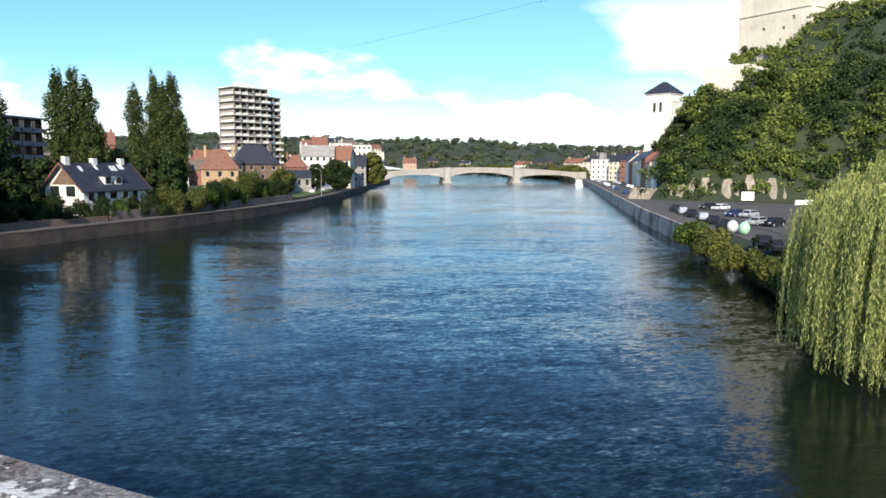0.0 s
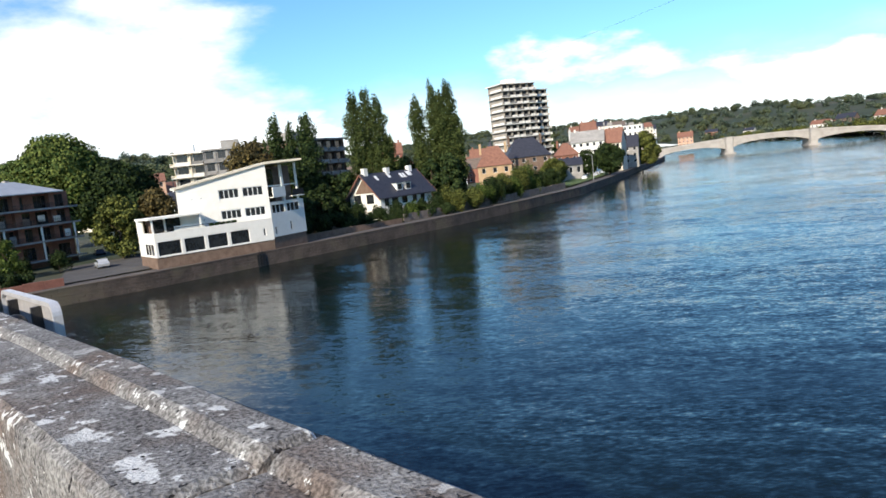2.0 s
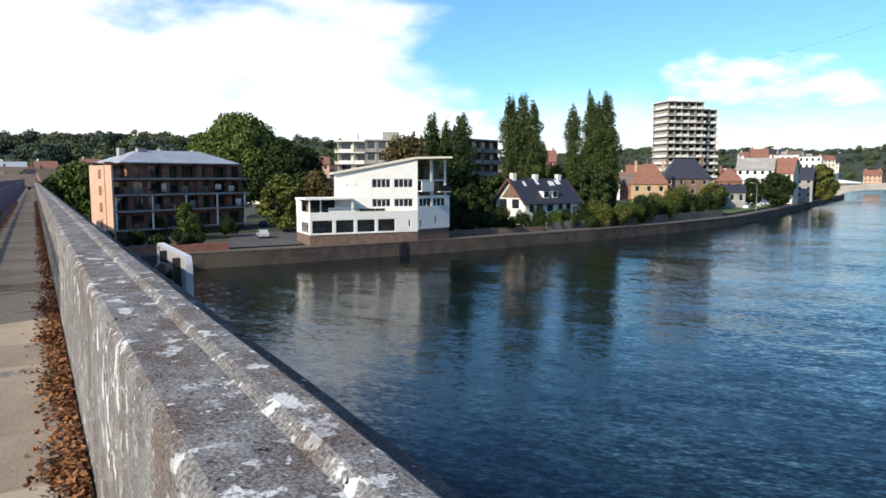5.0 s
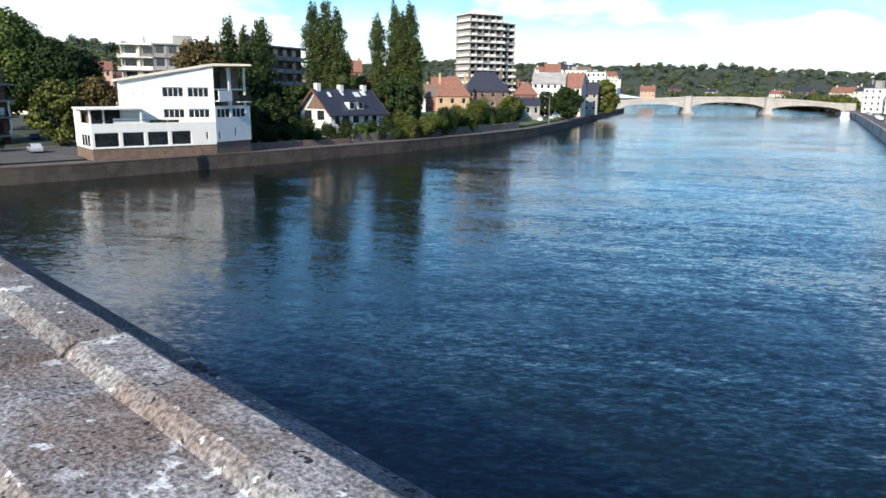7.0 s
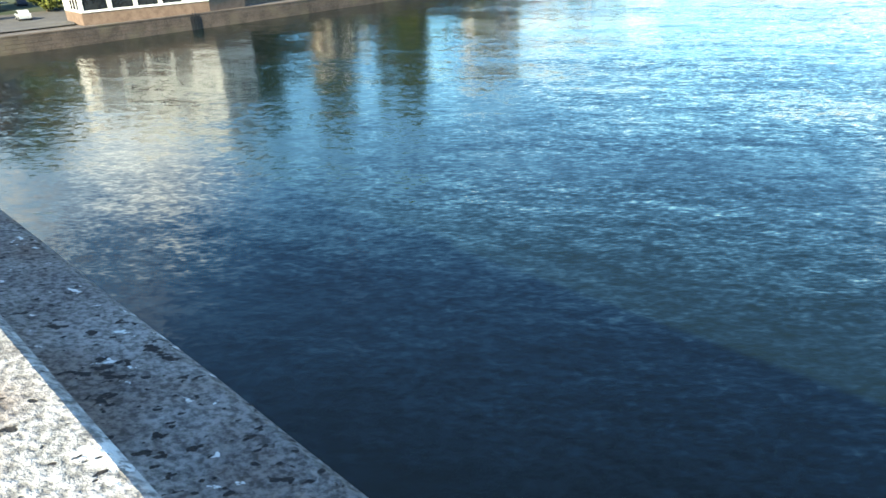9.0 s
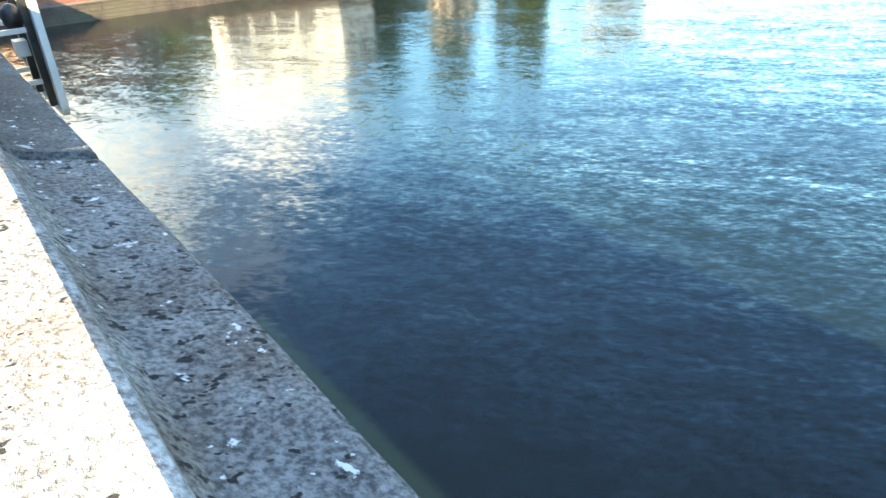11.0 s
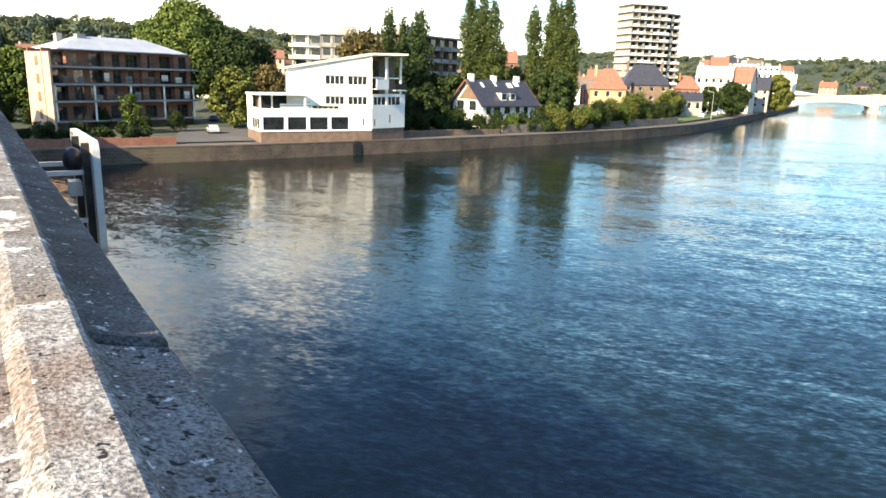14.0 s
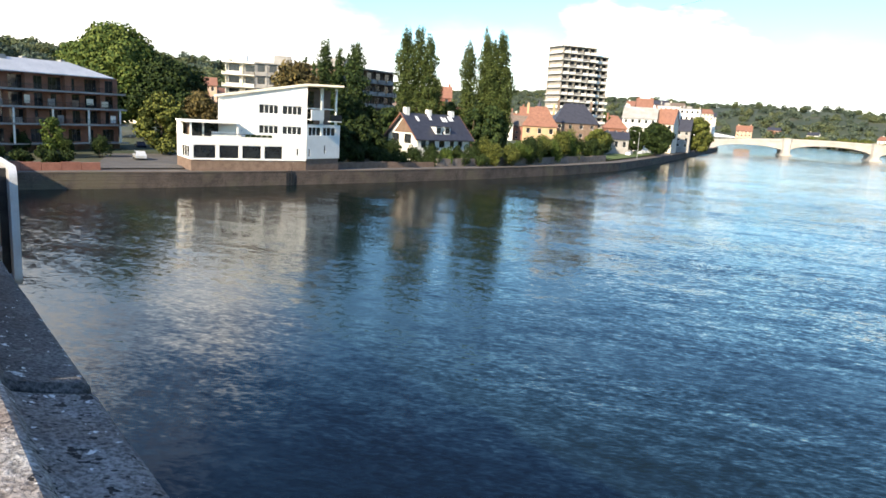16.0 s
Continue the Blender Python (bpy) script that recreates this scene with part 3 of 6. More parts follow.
SX0, SX1, SZ0, SZ1, SY = -15.45, -12.40, 9.85, 11.80, 1.92


def rounded(x0, x1, z0, z1, r, seg=5):
    pts = []
    for cx, cz, a in ((x1 - r, z0 + r, -90), (x1 - r, z1 - r, 0), (x0 + r, z1 - r, 90), (x0 + r, z0 + r, 180)):
        for k in range(seg + 1):
            t = radians(a + 90 * k / seg)
            pts.append((cx + r * math.cos(t), cz + r * math.sin(t)))
    return pts


bm = bmesh.new()
prism(bm, rounded(SX0 + 0.03, SX1 - 0.03, SZ0 + 0.03, SZ1 - 0.03, 0.14), 1, SY + 0.02, SY + 0.05)
part("panel", bm, SIGN_GREY, sign)
bm = bmesh.new()
outer, inner = rounded(SX0, SX1, SZ0, SZ1, 0.17), rounded(SX0 + 0.06, SX1 - 0.06, SZ0 + 0.06, SZ1 - 0.06, 0.12)
vs = [[[bm.verts.new((x, y, z)) for x, z in ring] for y in (SY - 0.03, SY + 0.08)] for ring in (outer, inner)]
nr = len(outer)
for k in range(nr):
    j = (k + 1) % nr
    for a, b in ((vs[0][0], vs[0][1]), (vs[0][1], vs[1][1]), (vs[1][1], vs[1][0]), (vs[1][0], vs[0][0])):
        bm.faces.new((a[k], a[j], b[j], b[k]))
part("rim", bm, SIGN_EDGE, sign, "pale rounded sheet rim")
for sx in (-14.6, -13.2):
    bx("upright", (sx - 0.05, sx + 0.05, SY - 0.1, SY + 0.02, 9.9, 11.7), METAL_DK, sign)
    for sz in (10.3, 11.15):
        bx("bracket", (sx - 0.04, sx + 0.04, 0.60, SY - 0.1, sz, sz + 0.08), SIGN_EDGE, sign, "galvanised bracket")
bm = bmesh.new()
bmesh.ops.create_uvsphere(bm, u_segments=16, v_segments=10, radius=0.24, matrix=pose(-13.7, SY - 0.2, 11.35) @ Matrix.Diagonal((1, 0.7, 1, 1)))
part("lamp_housing", bm, METAL_DK, sign, "round black lamp housing", True)
bx("junction_box", (-13.95, -13.55, SY - 0.3, SY - 0.1, 10.72, 10.98), SIGN_EDGE, sign, "small pale junction box")


# ---- quays ----
def quay(name, bank, y0, y1, z1, mat, label, courses, length, side):
    """A quay wall of coursed stones; side is the land's side (-1: towards -x)."""
    bm = bmesh.new()
    h = (z1 + 0.3) / courses
    step = length
    ys = np.arange(y0, y1, step)
    for c in range(courses):
        zb = -0.3 + c * h
        for k, ya in enumerate(ys):
            ya = ya + (step / 2 if c % 2 else 0)
            yb = min(ya + step - 0.03, y1)
            if yb - ya < 0.2:
                continue
            d = noise.noise((ya * 0.9, c * 3.1, 0)) * 0.03
            xa, xb = bank(ya), bank(yb)
            pts = [(xa - side * d, ya), (xb - side * d, yb), (xb + side * 0.8, yb), (xa + side * 0.8, ya)]
            prism(bm, pts, 2, zb, zb + h - 0.025)
    wall = structure(name, bm, mat, label, "quay wall")
    bm = bmesh.new()
    for ya in np.arange(y0, y1, 2.0):
        yb = min(ya + 1.98, y1)
        xa, xb = bank(ya), bank(yb)
        prism(bm, [(xa - side * 0.06, ya), (xb - side * 0.06, yb), (xb + side * 0.55, yb), (xa + side * 0.55, ya)], 2, z1 - 0.02, z1 + 0.16)
    part("coping", bm, mat, wall)
    return wall


quay("quay_wall_left", bank_left, -60, 480, QUAY_L, QUAY, "dark brown stone quay wall streaked with damp above the river", 5, 1.6, -1)
quay("quay_wall_right", bank_right, 108, 520, QUAY_RT, QUAY_R, "pale stone quay wall along the riverside road", 5, 2.2, 1)
# landing ladder in the near quay wall; a dark plate gives the recess's shade
steps = thing("quay_ladder", "landing ladder in the stone quay wall, dark plate for recess shade", "ladder", pose(bank_left(53) + 0.12, 53, 0))
bx("recess_shade", (-0.02, 0.04, -0.7, 0.7, -0.1, 2.0), METAL_DK, steps)
for s in (-0.25, 0.25):
    bx("rail", (0.04, 0.10, s - 0.04, s + 0.04, -0.2, 2.7), METAL_DK, steps)
for k in range(7):
    bx("rung", (0.05, 0.09, -0.21, 0.21, 0.1 + k * 0.3, 0.14 + k * 0.3), METAL_DK, steps)


def strip(name, bank, side, d0, d1, y0, y1, z, mat, label, cat, step=8):
    bm = bmesh.new()
    prev = None
    for y in np.arange(y0, y1 + 0.1, step):
        x = bank(y)
        cur = [bm.verts.new((x + side * d, y, z)) for d in (d0, d1)]
        if prev:
            bm.faces.new((prev[0], prev[1], cur[1], cur[0]))
        prev = cur
    return structure(name, bm, mat, label, cat)


strip("quay_path", bank_left, -1, 0.5, 4.4, -50, 470, QUAY_L + 0.06, PAVE, "grey-brown paved path along the quay", "pavement")
strip("road", bank_right, 1, 4.2, 11.5, -50, 520, QUAY_RT + 0.07, ASPHALT, "grey asphalt riverside road", "road")
strip("pavement", bank_right, 1, 0.5, 4.2, 108, 520, QUAY_RT + 0.16, PAVE, "pale pavement along the quay edge", "pavement")
strip("car_park", bank_right, 1, 11.6, 80, 60, 204, QUAY_RT + 0.06, ASPHALT, "grey asphalt car park below the cliff", "road")
strip("parking_verge", bank_right, 1, 11.5, 12.1, 60, 205, QUAY_RT + 0.16, PAVE, "pale kerb between road and car park", "kerb")
bm = bmesh.new()
bm.faces.new([bm.verts.new((x, y, 2.44)) for x, y in ((-109.2, 24), (-109.2, 37), (-190, 62), (-190, 50))])
structure("side_street", bm, ASPHALT, "grey asphalt street running down to the quay", "road")


# ---- buildings ----
def front(parent, name, mat, x0, x1, z0, z1, y, holes, mull=1, fmat=None, thick=0.35):
    bm = bmesh.new()
    cells(bm, x0, x1, z0, z1, y, y + thick, holes)
    bmesh.ops.remove_doubles(bm, verts=bm.verts, dist=0.0005)
    ob = part(name, bm, mat, parent)
    for h in holes:
        window(ob, *h, y, mull, fmat)
    return ob


def hip(bm, x0, x1, y0, y1, z0, z1, inset, over=0.4):
    x0, x1, y0, y1 = x0 - over, x1 + over, y0 - over, y1 + over
    ym = (y0 + y1) / 2
    a = [bm.verts.new(c) for c in ((x0, y0, z0), (x1, y0, z0), (x1, y1, z0), (x0, y1, z0))]
    lo = [bm.verts.new((v.co.x, v.co.y, z0 - 0.18)) for v in a]
    r0, r1 = bm.verts.new((x0 + inset, ym, z1)), bm.verts.new((x1 - inset, ym, z1))
    for f in ((a[0], a[1], r1, r0), (a[2], a[3], r0, r1), (a[1], a[2], r1), (a[3], a[0], r0), tuple(lo[::-1])):
        bm.faces.new(f)
    for k in range(4):
        bm.faces.new((lo[k], lo[(k + 1) % 4], a[(k + 1) % 4], a[k]))


def house(x, y, z, face, w, d, h, rh, wmat, rmat, cols, rows, label, cat="house", roof="gable", chimneys=1, fmat=None, sink=1.5, name="house", group="houses of the town"):
    """A plain town house: walls with window openings on the front and the two ends, roof and chimneys."""
    ob = thing(name, label, cat, frame_at(x, y, z, face), group=group)
    st = h / rows
    holes = []
    for r in range(rows):
        for c in range(cols):
            cx = w * (c + 0.5) / cols
            ww = min(1.2, w / cols * 0.5)
            holes.append((cx - ww / 2, cx + ww / 2, r * st + 0.32 * st, r * st + 0.80 * st))
    front(ob, "wall", wmat, 0, w, -sink, h, 0, holes, 0, fmat or FRAME_WH)
    for xs in (0.0, w - 0.35):
        bm = bmesh.new()
        box(bm, xs, xs + 0.35, 0.36, d, -sink, h)
        if roof == "gable":
            prism(bm, [(0.0, h), (d, h), (d / 2, h + rh - 0.15)], 0, xs + 0.01, xs + 0.34)
        part("end_wall", bm, wmat, ob)
    bx("back_wall", (0.35, w - 0.35, d - 0.35, d, -sink, h), wmat, ob)
    bm = bmesh.new()
    if roof == "gable":
        prism(bm, [(-0.4, h - 0.15), (d / 2, h + rh), (d + 0.4, h - 0.15), (d + 0.4, h - 0.4), (d / 2, h + rh - 0.28), (-0.4, h - 0.4)], 0, -0.3, w + 0.3)
    elif roof == "hip":
        hip(bm, 0, w, 0, d, h, h + rh, min(w, d) * 0.45)
    else:
        box(bm, -0.2, w + 0.2, -0.2, d + 0.2, h, h + 0.4)
        box(bm, w * 0.3, w * 0.55, d * 0.3, d * 0.6, h + 0.4, h + 0.4 + rh)
    part("roof", bm, rmat, ob)
    for k in range(chimneys):
        cx = w * (0.12 + 0.76 * k / max(1, chimneys - 1)) if chimneys > 1 else w * 0.15
        bx("chimney", (cx - 0.35, cx + 0.35, d / 2 - 0.3, d / 2 + 0.3, h + rh * 0.6, h + rh + 1.0), wmat if roof != "flat" else GREY_CONC, ob)
    return ob


def white_villa():
    ob = thing("modern_villa", "white rendered modernist villa with sloping roof and roof terrace", "house", frame_at(-106.9, 37.4, QUAY_L, -5))
    low = [(0.35, 3.75, 1.95, 4.05), (4.25, 7.35, 1.95, 4.05), (7.85, 10.95, 1.95, 4.05), (11.45, 14.5, 1.95, 4.05), (16.9, 17.3, 2.6, 3.8)]
    front(ob, "front_wall", WHITE, 0, 18.6, 1.75, 5.35, 0, low, 0, FRAME_WH)
    up = [(10.9, 14.0, 5.95, 7.35), (14.6, 17.8, 5.95, 7.35), (10.9, 14.0, 9.15, 10.65), (14.6, 17.8, 9.15, 10.65), (6.7, 7.0, 9.5, 9.85), (8.1, 8.4, 9.5, 9.85), (8.1, 8.4, 6.1, 6.5)]
    bm = bmesh.new()
    up = [(a - 18.6, b - 18.6, c, d) for a, b, c, d in up]
    cells(bm, -13.9, 0, 4.4, 11.6, 0, 0.35, up)
    prism(bm, [(-13.9, 11.6), (0, 11.6), (0, 14.0)], 1, 0.0, 0.35)
    bmesh.ops.remove_doubles(bm, verts=bm.verts, dist=0.0005)
    w = part("upper_wall", bm, WHITE, ob)
    w.matrix_basis = pose(18.6, 0, 0, 0, 0, -13)
    for h in up:
        window(w, *h, 0, 3 if h[1] - h[0] > 1 else 0, FRAME_WH, 0.11)
    bx("brick_base", (0.0, 18.6, 0.12, 8.8, -0.5, 1.75), BRICK_DK, ob, "brown brick base")
    front_l = bmesh.new()
    box(front_l, 0, 0.35, 0.36, 8.8, 1.75, 5.35)
    part("side_wall", front_l, WHITE, ob)
    for k in range(3):
        bx("side_window", (-0.03, 0.03, 1.0 + k * 1.5, 2.1 + k * 1.5, 2.1, 3.7), GLASS_DK, ob)
    bx("terrace_floor", (0.35, 18.3, 0.36, 8.8, 4.2, 4.45), GREY_CONC, ob)
    # terrace pavilion with canopy
    bx("canopy", (-0.5, 7.6, 0.3, 7.5, 7.35, 7.62), WHITE, ob, "flat white terrace canopy")
    bx("pavilion_glass", (0.9, 5.0, 3.2, 3.3, 4.5, 7.35), GLASS_DK, ob)
    bx("pavilion_wall", (1.0, 5.0, 4.0, 7.2, 4.5, 7.35), BRICK_DK, ob)
    for px, py in ((0.15, 0.6), (0.15, 6.8), (2.4, 2.1), (7.3, 0.6)):
        bx("post", (px - 0.12, px + 0.12, py, py + 0.22, 5.3, 7.36), WHITE, ob)
    bx("side_parapet", (-0.02, 0.2, 5.6, 8.8, 5.35, 7.35), WHITE, ob)
    bx("handrail", (0.6, 10.2, 0.12, 0.2, 5.75, 5.83), METAL_DK, ob)
    bx("terrace_bench", (3.6, 8.2, 1.6, 2.0, 4.45, 6.0), WHITE, ob, "low white terrace wall")
    for k in range(5):
        bx("planter", (8.6 + k * 0.9, 9.3 + k * 0.9, 0.5, 0.9, 4.45, 5.75), LEAF_DK, ob, "dark planted trough")
    bm = bmesh.new()
    prism(bm, [(5.12, 3.5), (5.5, 3.5), (8.3, 10.8), (7.9, 10.8)], 2, 4.4, 11.4)
    part("upper_left_wall", bm, WHITE, ob)
    bx("back_wall", (7.9, 18.6, 10.8, 11.1, 0, 12.0), WHITE, ob)
    # angled end with balconies
    turn = pose(18.6, 0, 0, 0, 0, 20)

    def angled(name, dims, mat, label=""):
        bm = bmesh.new()
        box(bm, *dims)
        bmesh.ops.transform(bm, matrix=turn, verts=bm.verts)
        return part(name, bm, mat, ob, label)
    angled("end_base", (0.05, 7.6, 0.12, 0.5, -0.5, 2.1), BRICK_DK)
    bm = bmesh.new()
    cells(bm, 0.02, 7.7, 2.1, 7.5, 0, 0.35, [(0.4, 3.2, 6.0, 7.3), (3.7, 6.6, 6.0, 7.3), (0.5, 0.9, 2.5, 3.7), (4.0, 4.4, 2.9, 4.3)])
    bmesh.ops.remove_doubles(bm, verts=bm.verts, dist=0.0005)
    bmesh.ops.transform(bm, matrix=turn, verts=bm.verts)
    part("end_wall", bm, WHITE, ob)
    angled("end_glass", (0.3, 7.0, 0.2, 0.26, 2.4, 7.35), GLASS_DK)
    for mx in (1.3, 2.2, 4.6, 5.6):
        angled("mullion", (mx - 0.06, mx + 0.06, 0.12, 0.2, 6.0, 7.3), FRAME_WH)
    angled("loggia_back", (0.3, 7.4, 2.2, 2.5, 7.5, 13.6), BRICK_DK)
    angled("loggia_glass", (0.6, 3.4, 2.08, 2.2, 7.7, 13.2), GLASS_DK)
    angled("loggia_floor", (0.02, 7.7, 0.0, 2.3, 7.5, 7.75), WHITE)
    angled("upper_floor", (0.4, 6.6, 0.4, 2.3, 10.3, 10.5), WHITE)
    angled("balcony_front", (0.3, 3.1, -0.75, -0.6, 8.6, 10.2), WHITE, "solid white balcony front")
    angled("balcony_floor", (0.3, 3.1, -0.75, 0.4, 8.5, 8.65), WHITE)
    angled("balcony_front", (5.0, 7.6, -0.5, -0.4, 8.5, 9.5), METAL_DK, "dark balcony railing")
    angled("balcony_floor", (5.0, 7.6, -0.5, 0.4, 8.3, 8.45), WHITE)
    angled("column", (3.3, 3.75, 0.1, 0.5, 7.7, 13.8), WHITE)
    angled("column", (6.7, 7.0, 0.1, 0.4, 7.7, 13.9), WHITE)
    # sloping roof slab
    bm = bmesh.new()
    prism(bm, [(-14.2, 11.4), (0, 13.98), (6.0, 14.12), (6.0, 14.42), (0, 14.36), (-14.2, 11.75)], 1, -0.3, 7.0)
    part("roof", bm, CREAM, ob, "thin cream sloping roof slab").matrix_basis = pose(18.6, 0, 0, 0, 0, -12)
    bx("mast", (6.0, 6.12, 7.0, 7.12, 7.6, 13.0), METAL_DK, ob)


white_villa()


def apartment_house():
    ob = thing("apartment_building", "four-storey orange brick apartment building with balconies and a pale zinc roof", "building", frame_at(-133.7, 11.1, 2.4, 22.8))
    W, D, EAVE = 28.5, 6.6, 13.5
    levels = [1.6, 4.9, 7.75, 10.6]
    holes = []
    for z in levels:
        for c in range(8):
            a = 1.0 + c * 3.45
            if (c + int(z)) % 4 == 3:
                holes.append((a + 0.4, a + 1.5, z + 0.1, z + 2.3))
            else:
                holes.append((a, a + 2.4, z + 0.1, z + 2.35))
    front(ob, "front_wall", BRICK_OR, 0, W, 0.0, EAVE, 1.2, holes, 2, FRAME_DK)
    bx("plinth", (0, W, 0.9, D, -1, 1.2), BRICK_DK, ob)
    # Sun on this end is put into the paler brick, not only lit.
    bx("end_wall", (-0.0, 0.35, 1.56, D, 0.0, EAVE - 0.6), BRICK_PALE, ob, "orange brick end wall with sunlight put into its paler colour")
    for k in range(4):
        bx("end_window", (-0.05, 0.02, 2.6, 3.5, 1.9 + k * 2.9, 3.5 + k * 2.9), BRICK_OR, ob)
    bx("end_wall", (W - 0.35, W, 1.56, D, 0.0, EAVE), BRICK_OR, ob)
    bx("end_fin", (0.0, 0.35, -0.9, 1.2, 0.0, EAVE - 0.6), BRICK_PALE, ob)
    bx("back_wall", (0.35, W - 0.35, D - 0.35, D, 0, EAVE), BRICK_OR, ob)
    for i, z in enumerate(levels):
        z -= 0.1
        x1 = W + (0.8, 0.6, 0.4, 0.2)[i]
        bal = bx("balcony", (0.36, x1, -0.9, 1.19, z - 0.12, z + 0.1), GREY_CONC, ob, "long concrete balcony slab")
        if i:
            bx("edge", (0.4, x1, -0.93, -0.9, z - 0.12, z + 0.22), GREY_CONC, bal)
        for k in range(7):
            a = 0.6 + k * 3.95
            b = min(a + 3.6, x1 - 0.1)
            if i >= 1:
                bm = bmesh.new()
                gap = (b - a - 0.04) / 11
                cells(bm, a, b, z + 0.1, z + 1.03, -0.86, -0.83, [(a + 0.04 + gap * j, a + gap * (j + 1), z + 0.14, z + 0.98) for j in range(11)])
                bmesh.ops.remove_doubles(bm, verts=bm.verts, dist=0.0005)
                part("railing", bm, METAL_DK, bal)
    for i, z in enumerate((1.6, 4.9)):
        for k in range(5):
            bx("pillar", (6.8 * k + 0.5 - (0.3 if k == 4 else 0), 6.8 * k + 0.75 - (0.3 if k == 4 else 0), -0.85, -0.6, z, z + (3.1 if i == 0 else 2.7)), WHITE, ob, "slim white pillar")
    for k, (cx, w) in enumerate(((3.9, 1.0), (10.9, 1.4), (17.9, 1.2), (24.6, 1.0))):
        bx("brick_pier", (cx - w / 2, cx + w / 2, 0.2, 1.19, 4.9, EAVE), BRICK_OR, ob)
    for cx, z, mat in ((4.5, 7.9, RAIL_GREY), (9.5, 8.3, CREAM), (13.5, 8.0, RAIL_GREY), (15.2, 5.1, RAIL_GREY), (20.8, 8.4, CREAM), (23.8, 8.1, CREAM), (25.6, 5.2, WHITE), (2.2, 7.9, BRICK_DK), (11.2, 5.0, BRICK_DK), (18.0, 7.9, BRICK_DK), (7.6, 4.9, RAIL_GREY)):
        bx("balcony_screen", (cx, cx + 0.9 + 0.5 * abs(math.sin(cx)), -0.55, -0.5, z, z + 0.9 + 0.5 * abs(math.cos(cx))), mat, ob, "pale cloth screen on a balcony")
    bm = bmesh.new()
    hip(bm, 2.2, W - 2.6, -0.2, D + 1.0, EAVE, EAVE + 2.3, 6.0, 0.6)
    part("roof", bm, ZINC, ob, "pale grey hipped zinc roof")
    for cx, cy, s in ((8.0, 3.4, 0.8), (12.5, 4.4, 0.35), (19.5, 4.4, 0.35), (5.0, 5.0, 0.5)):
        bx("chimney", (cx - s, cx + s, cy - 0.5, cy + 0.5, EAVE + 0.6, EAVE + 2.6), GREY_CONC, ob)
    return ob


apartment_house()


def gabled_house():
    ob = thing("gabled_house", "white riverside house with a steep dark slate roof, dormers and chimneys", "house", frame_at(-121.8, 91.0, 5.9, 6))
    W, D, E, R = 16.2, 9.6, 2.2, 6.9
    holes = [(1.2, 2.6, -0.4, 1.3), (3.4, 5.4, -0.9, 1.4), (6.6, 8.4, -0.3, 1.2), (10.0, 11.4, -0.3, 1.2), (12.6, 14.0, -0.3, 1.2)]
    front(ob, "front_wall", WHITE, 0, W, -3.2, E, 0, holes, 1, FRAME_DK)
    for xs in (0.0, W - 0.3):
        bm = bmesh.new()
        box(bm, xs, xs + 0.3, 0.36, D, -3.2, E)
        prism(bm, [(0.0, E), (D, E), (D / 2, R - 0.3)], 0, xs + 0.01, xs + 0.29)
        gable = part("gable_wall", bm, WHITE, ob)
        if xs == 0.0:
            for a, b, c, d in ((2.0, 4.2, 0.4, 2.4), (6.0, 8.2, 0.4, 2.4)):
                bx("gable_window", (-0.03, 0.02, a, b, c, d), GLASS_DK, gable)
            bm = bmesh.new()
            prism(bm, [(1.9, E + 0.5), (D - 1.9, E + 0.5), (D / 2, R - 1.1)], 0, -0.08, 0.0)
            part("gable_boarding", bm, BRICK_DK, gable, "dark timber gable boarding")
    bx("back_wall", (0.3, W - 0.3, D - 0.3, D, -1, E), WHITE, ob)
    bm = bmesh.new()
    prism(bm, [(-0.8, E - 0.75), (D / 2, R), (D + 0.8, E - 0.75), (D + 0.8, E - 1.0), (D / 2, R - 0.3), (-0.8, E - 1.0)], 0, -1.0, W + 1.0)
    part("roof", bm, SLATE, ob, "dark slate roof")
    for xs in (-1.06, W + 1.0):
        bm = bmesh.new()
        prism(bm, [(-0.85, E - 0.72), (D / 2, R + 0.06), (D + 0.85, E - 0.72), (D + 0.85, E - 1.1), (D / 2, R - 0.36), (-0.85, E - 1.1)], 0, xs, xs + 0.06)
        part("barge_board", bm, surface("red_brown_timber", (0.16, 0.07, 0.05), (0.24, 0.11, 0.08), 3, 0.6), ob)
    for cx in (0.7, 7.4, 14.6):
        bx("chimney", (cx - 0.55, cx + 0.55, D / 2 - 0.5, D / 2 + 0.5, R - 1.2, R + (1.2 if cx < 5 else 0.9)), WHITE, ob, "white rendered chimney")
    for cx in (6.6, 9.3):
        dm = bx("dormer", (cx - 0.9, cx + 0.9, 0.35, 3.4, E + 0.25, E + 2.0), WHITE, ob, "white flat-roofed dormer")
        bx("dormer_window", (cx - 0.62, cx + 0.62, 0.29, 0.35, E + 0.6, E + 1.8), GLASS_DK, dm)
        bx("dormer_roof", (cx - 1.1, cx + 1.1, 0.1, 3.8, E + 2.0, E + 2.14), SLATE, dm)
    bx("satellite_dish", (7.75, 8.3, 0.4, 0.5, E + 1.3, E + 2.1), WHITE, ob)
    sl = (R - (E - 0.75)) / (D / 2 + 0.8)
    for cx, t in ((3.0, 3.6), (7.0, 3.9), (10.8, 3.6), (11.7, 3.6), (13.2, 3.9), (13.9, 3.9)):
        bm = bmesh.new()
        zc = E - 0.75 + (t + 0.8) * sl
        prism(bm, [(t - 0.5, zc - 0.5 * sl + 0.06), (t + 0.5, zc + 0.5 * sl + 0.06), (t + 0.5, zc + 0.5 * sl - 0.05), (t - 0.5, zc - 0.5 * sl - 0.05)], 0, cx - 0.35, cx + 0.35)
        part("skylight", bm, FRAME_WH, ob)
    return ob


gabled_house()


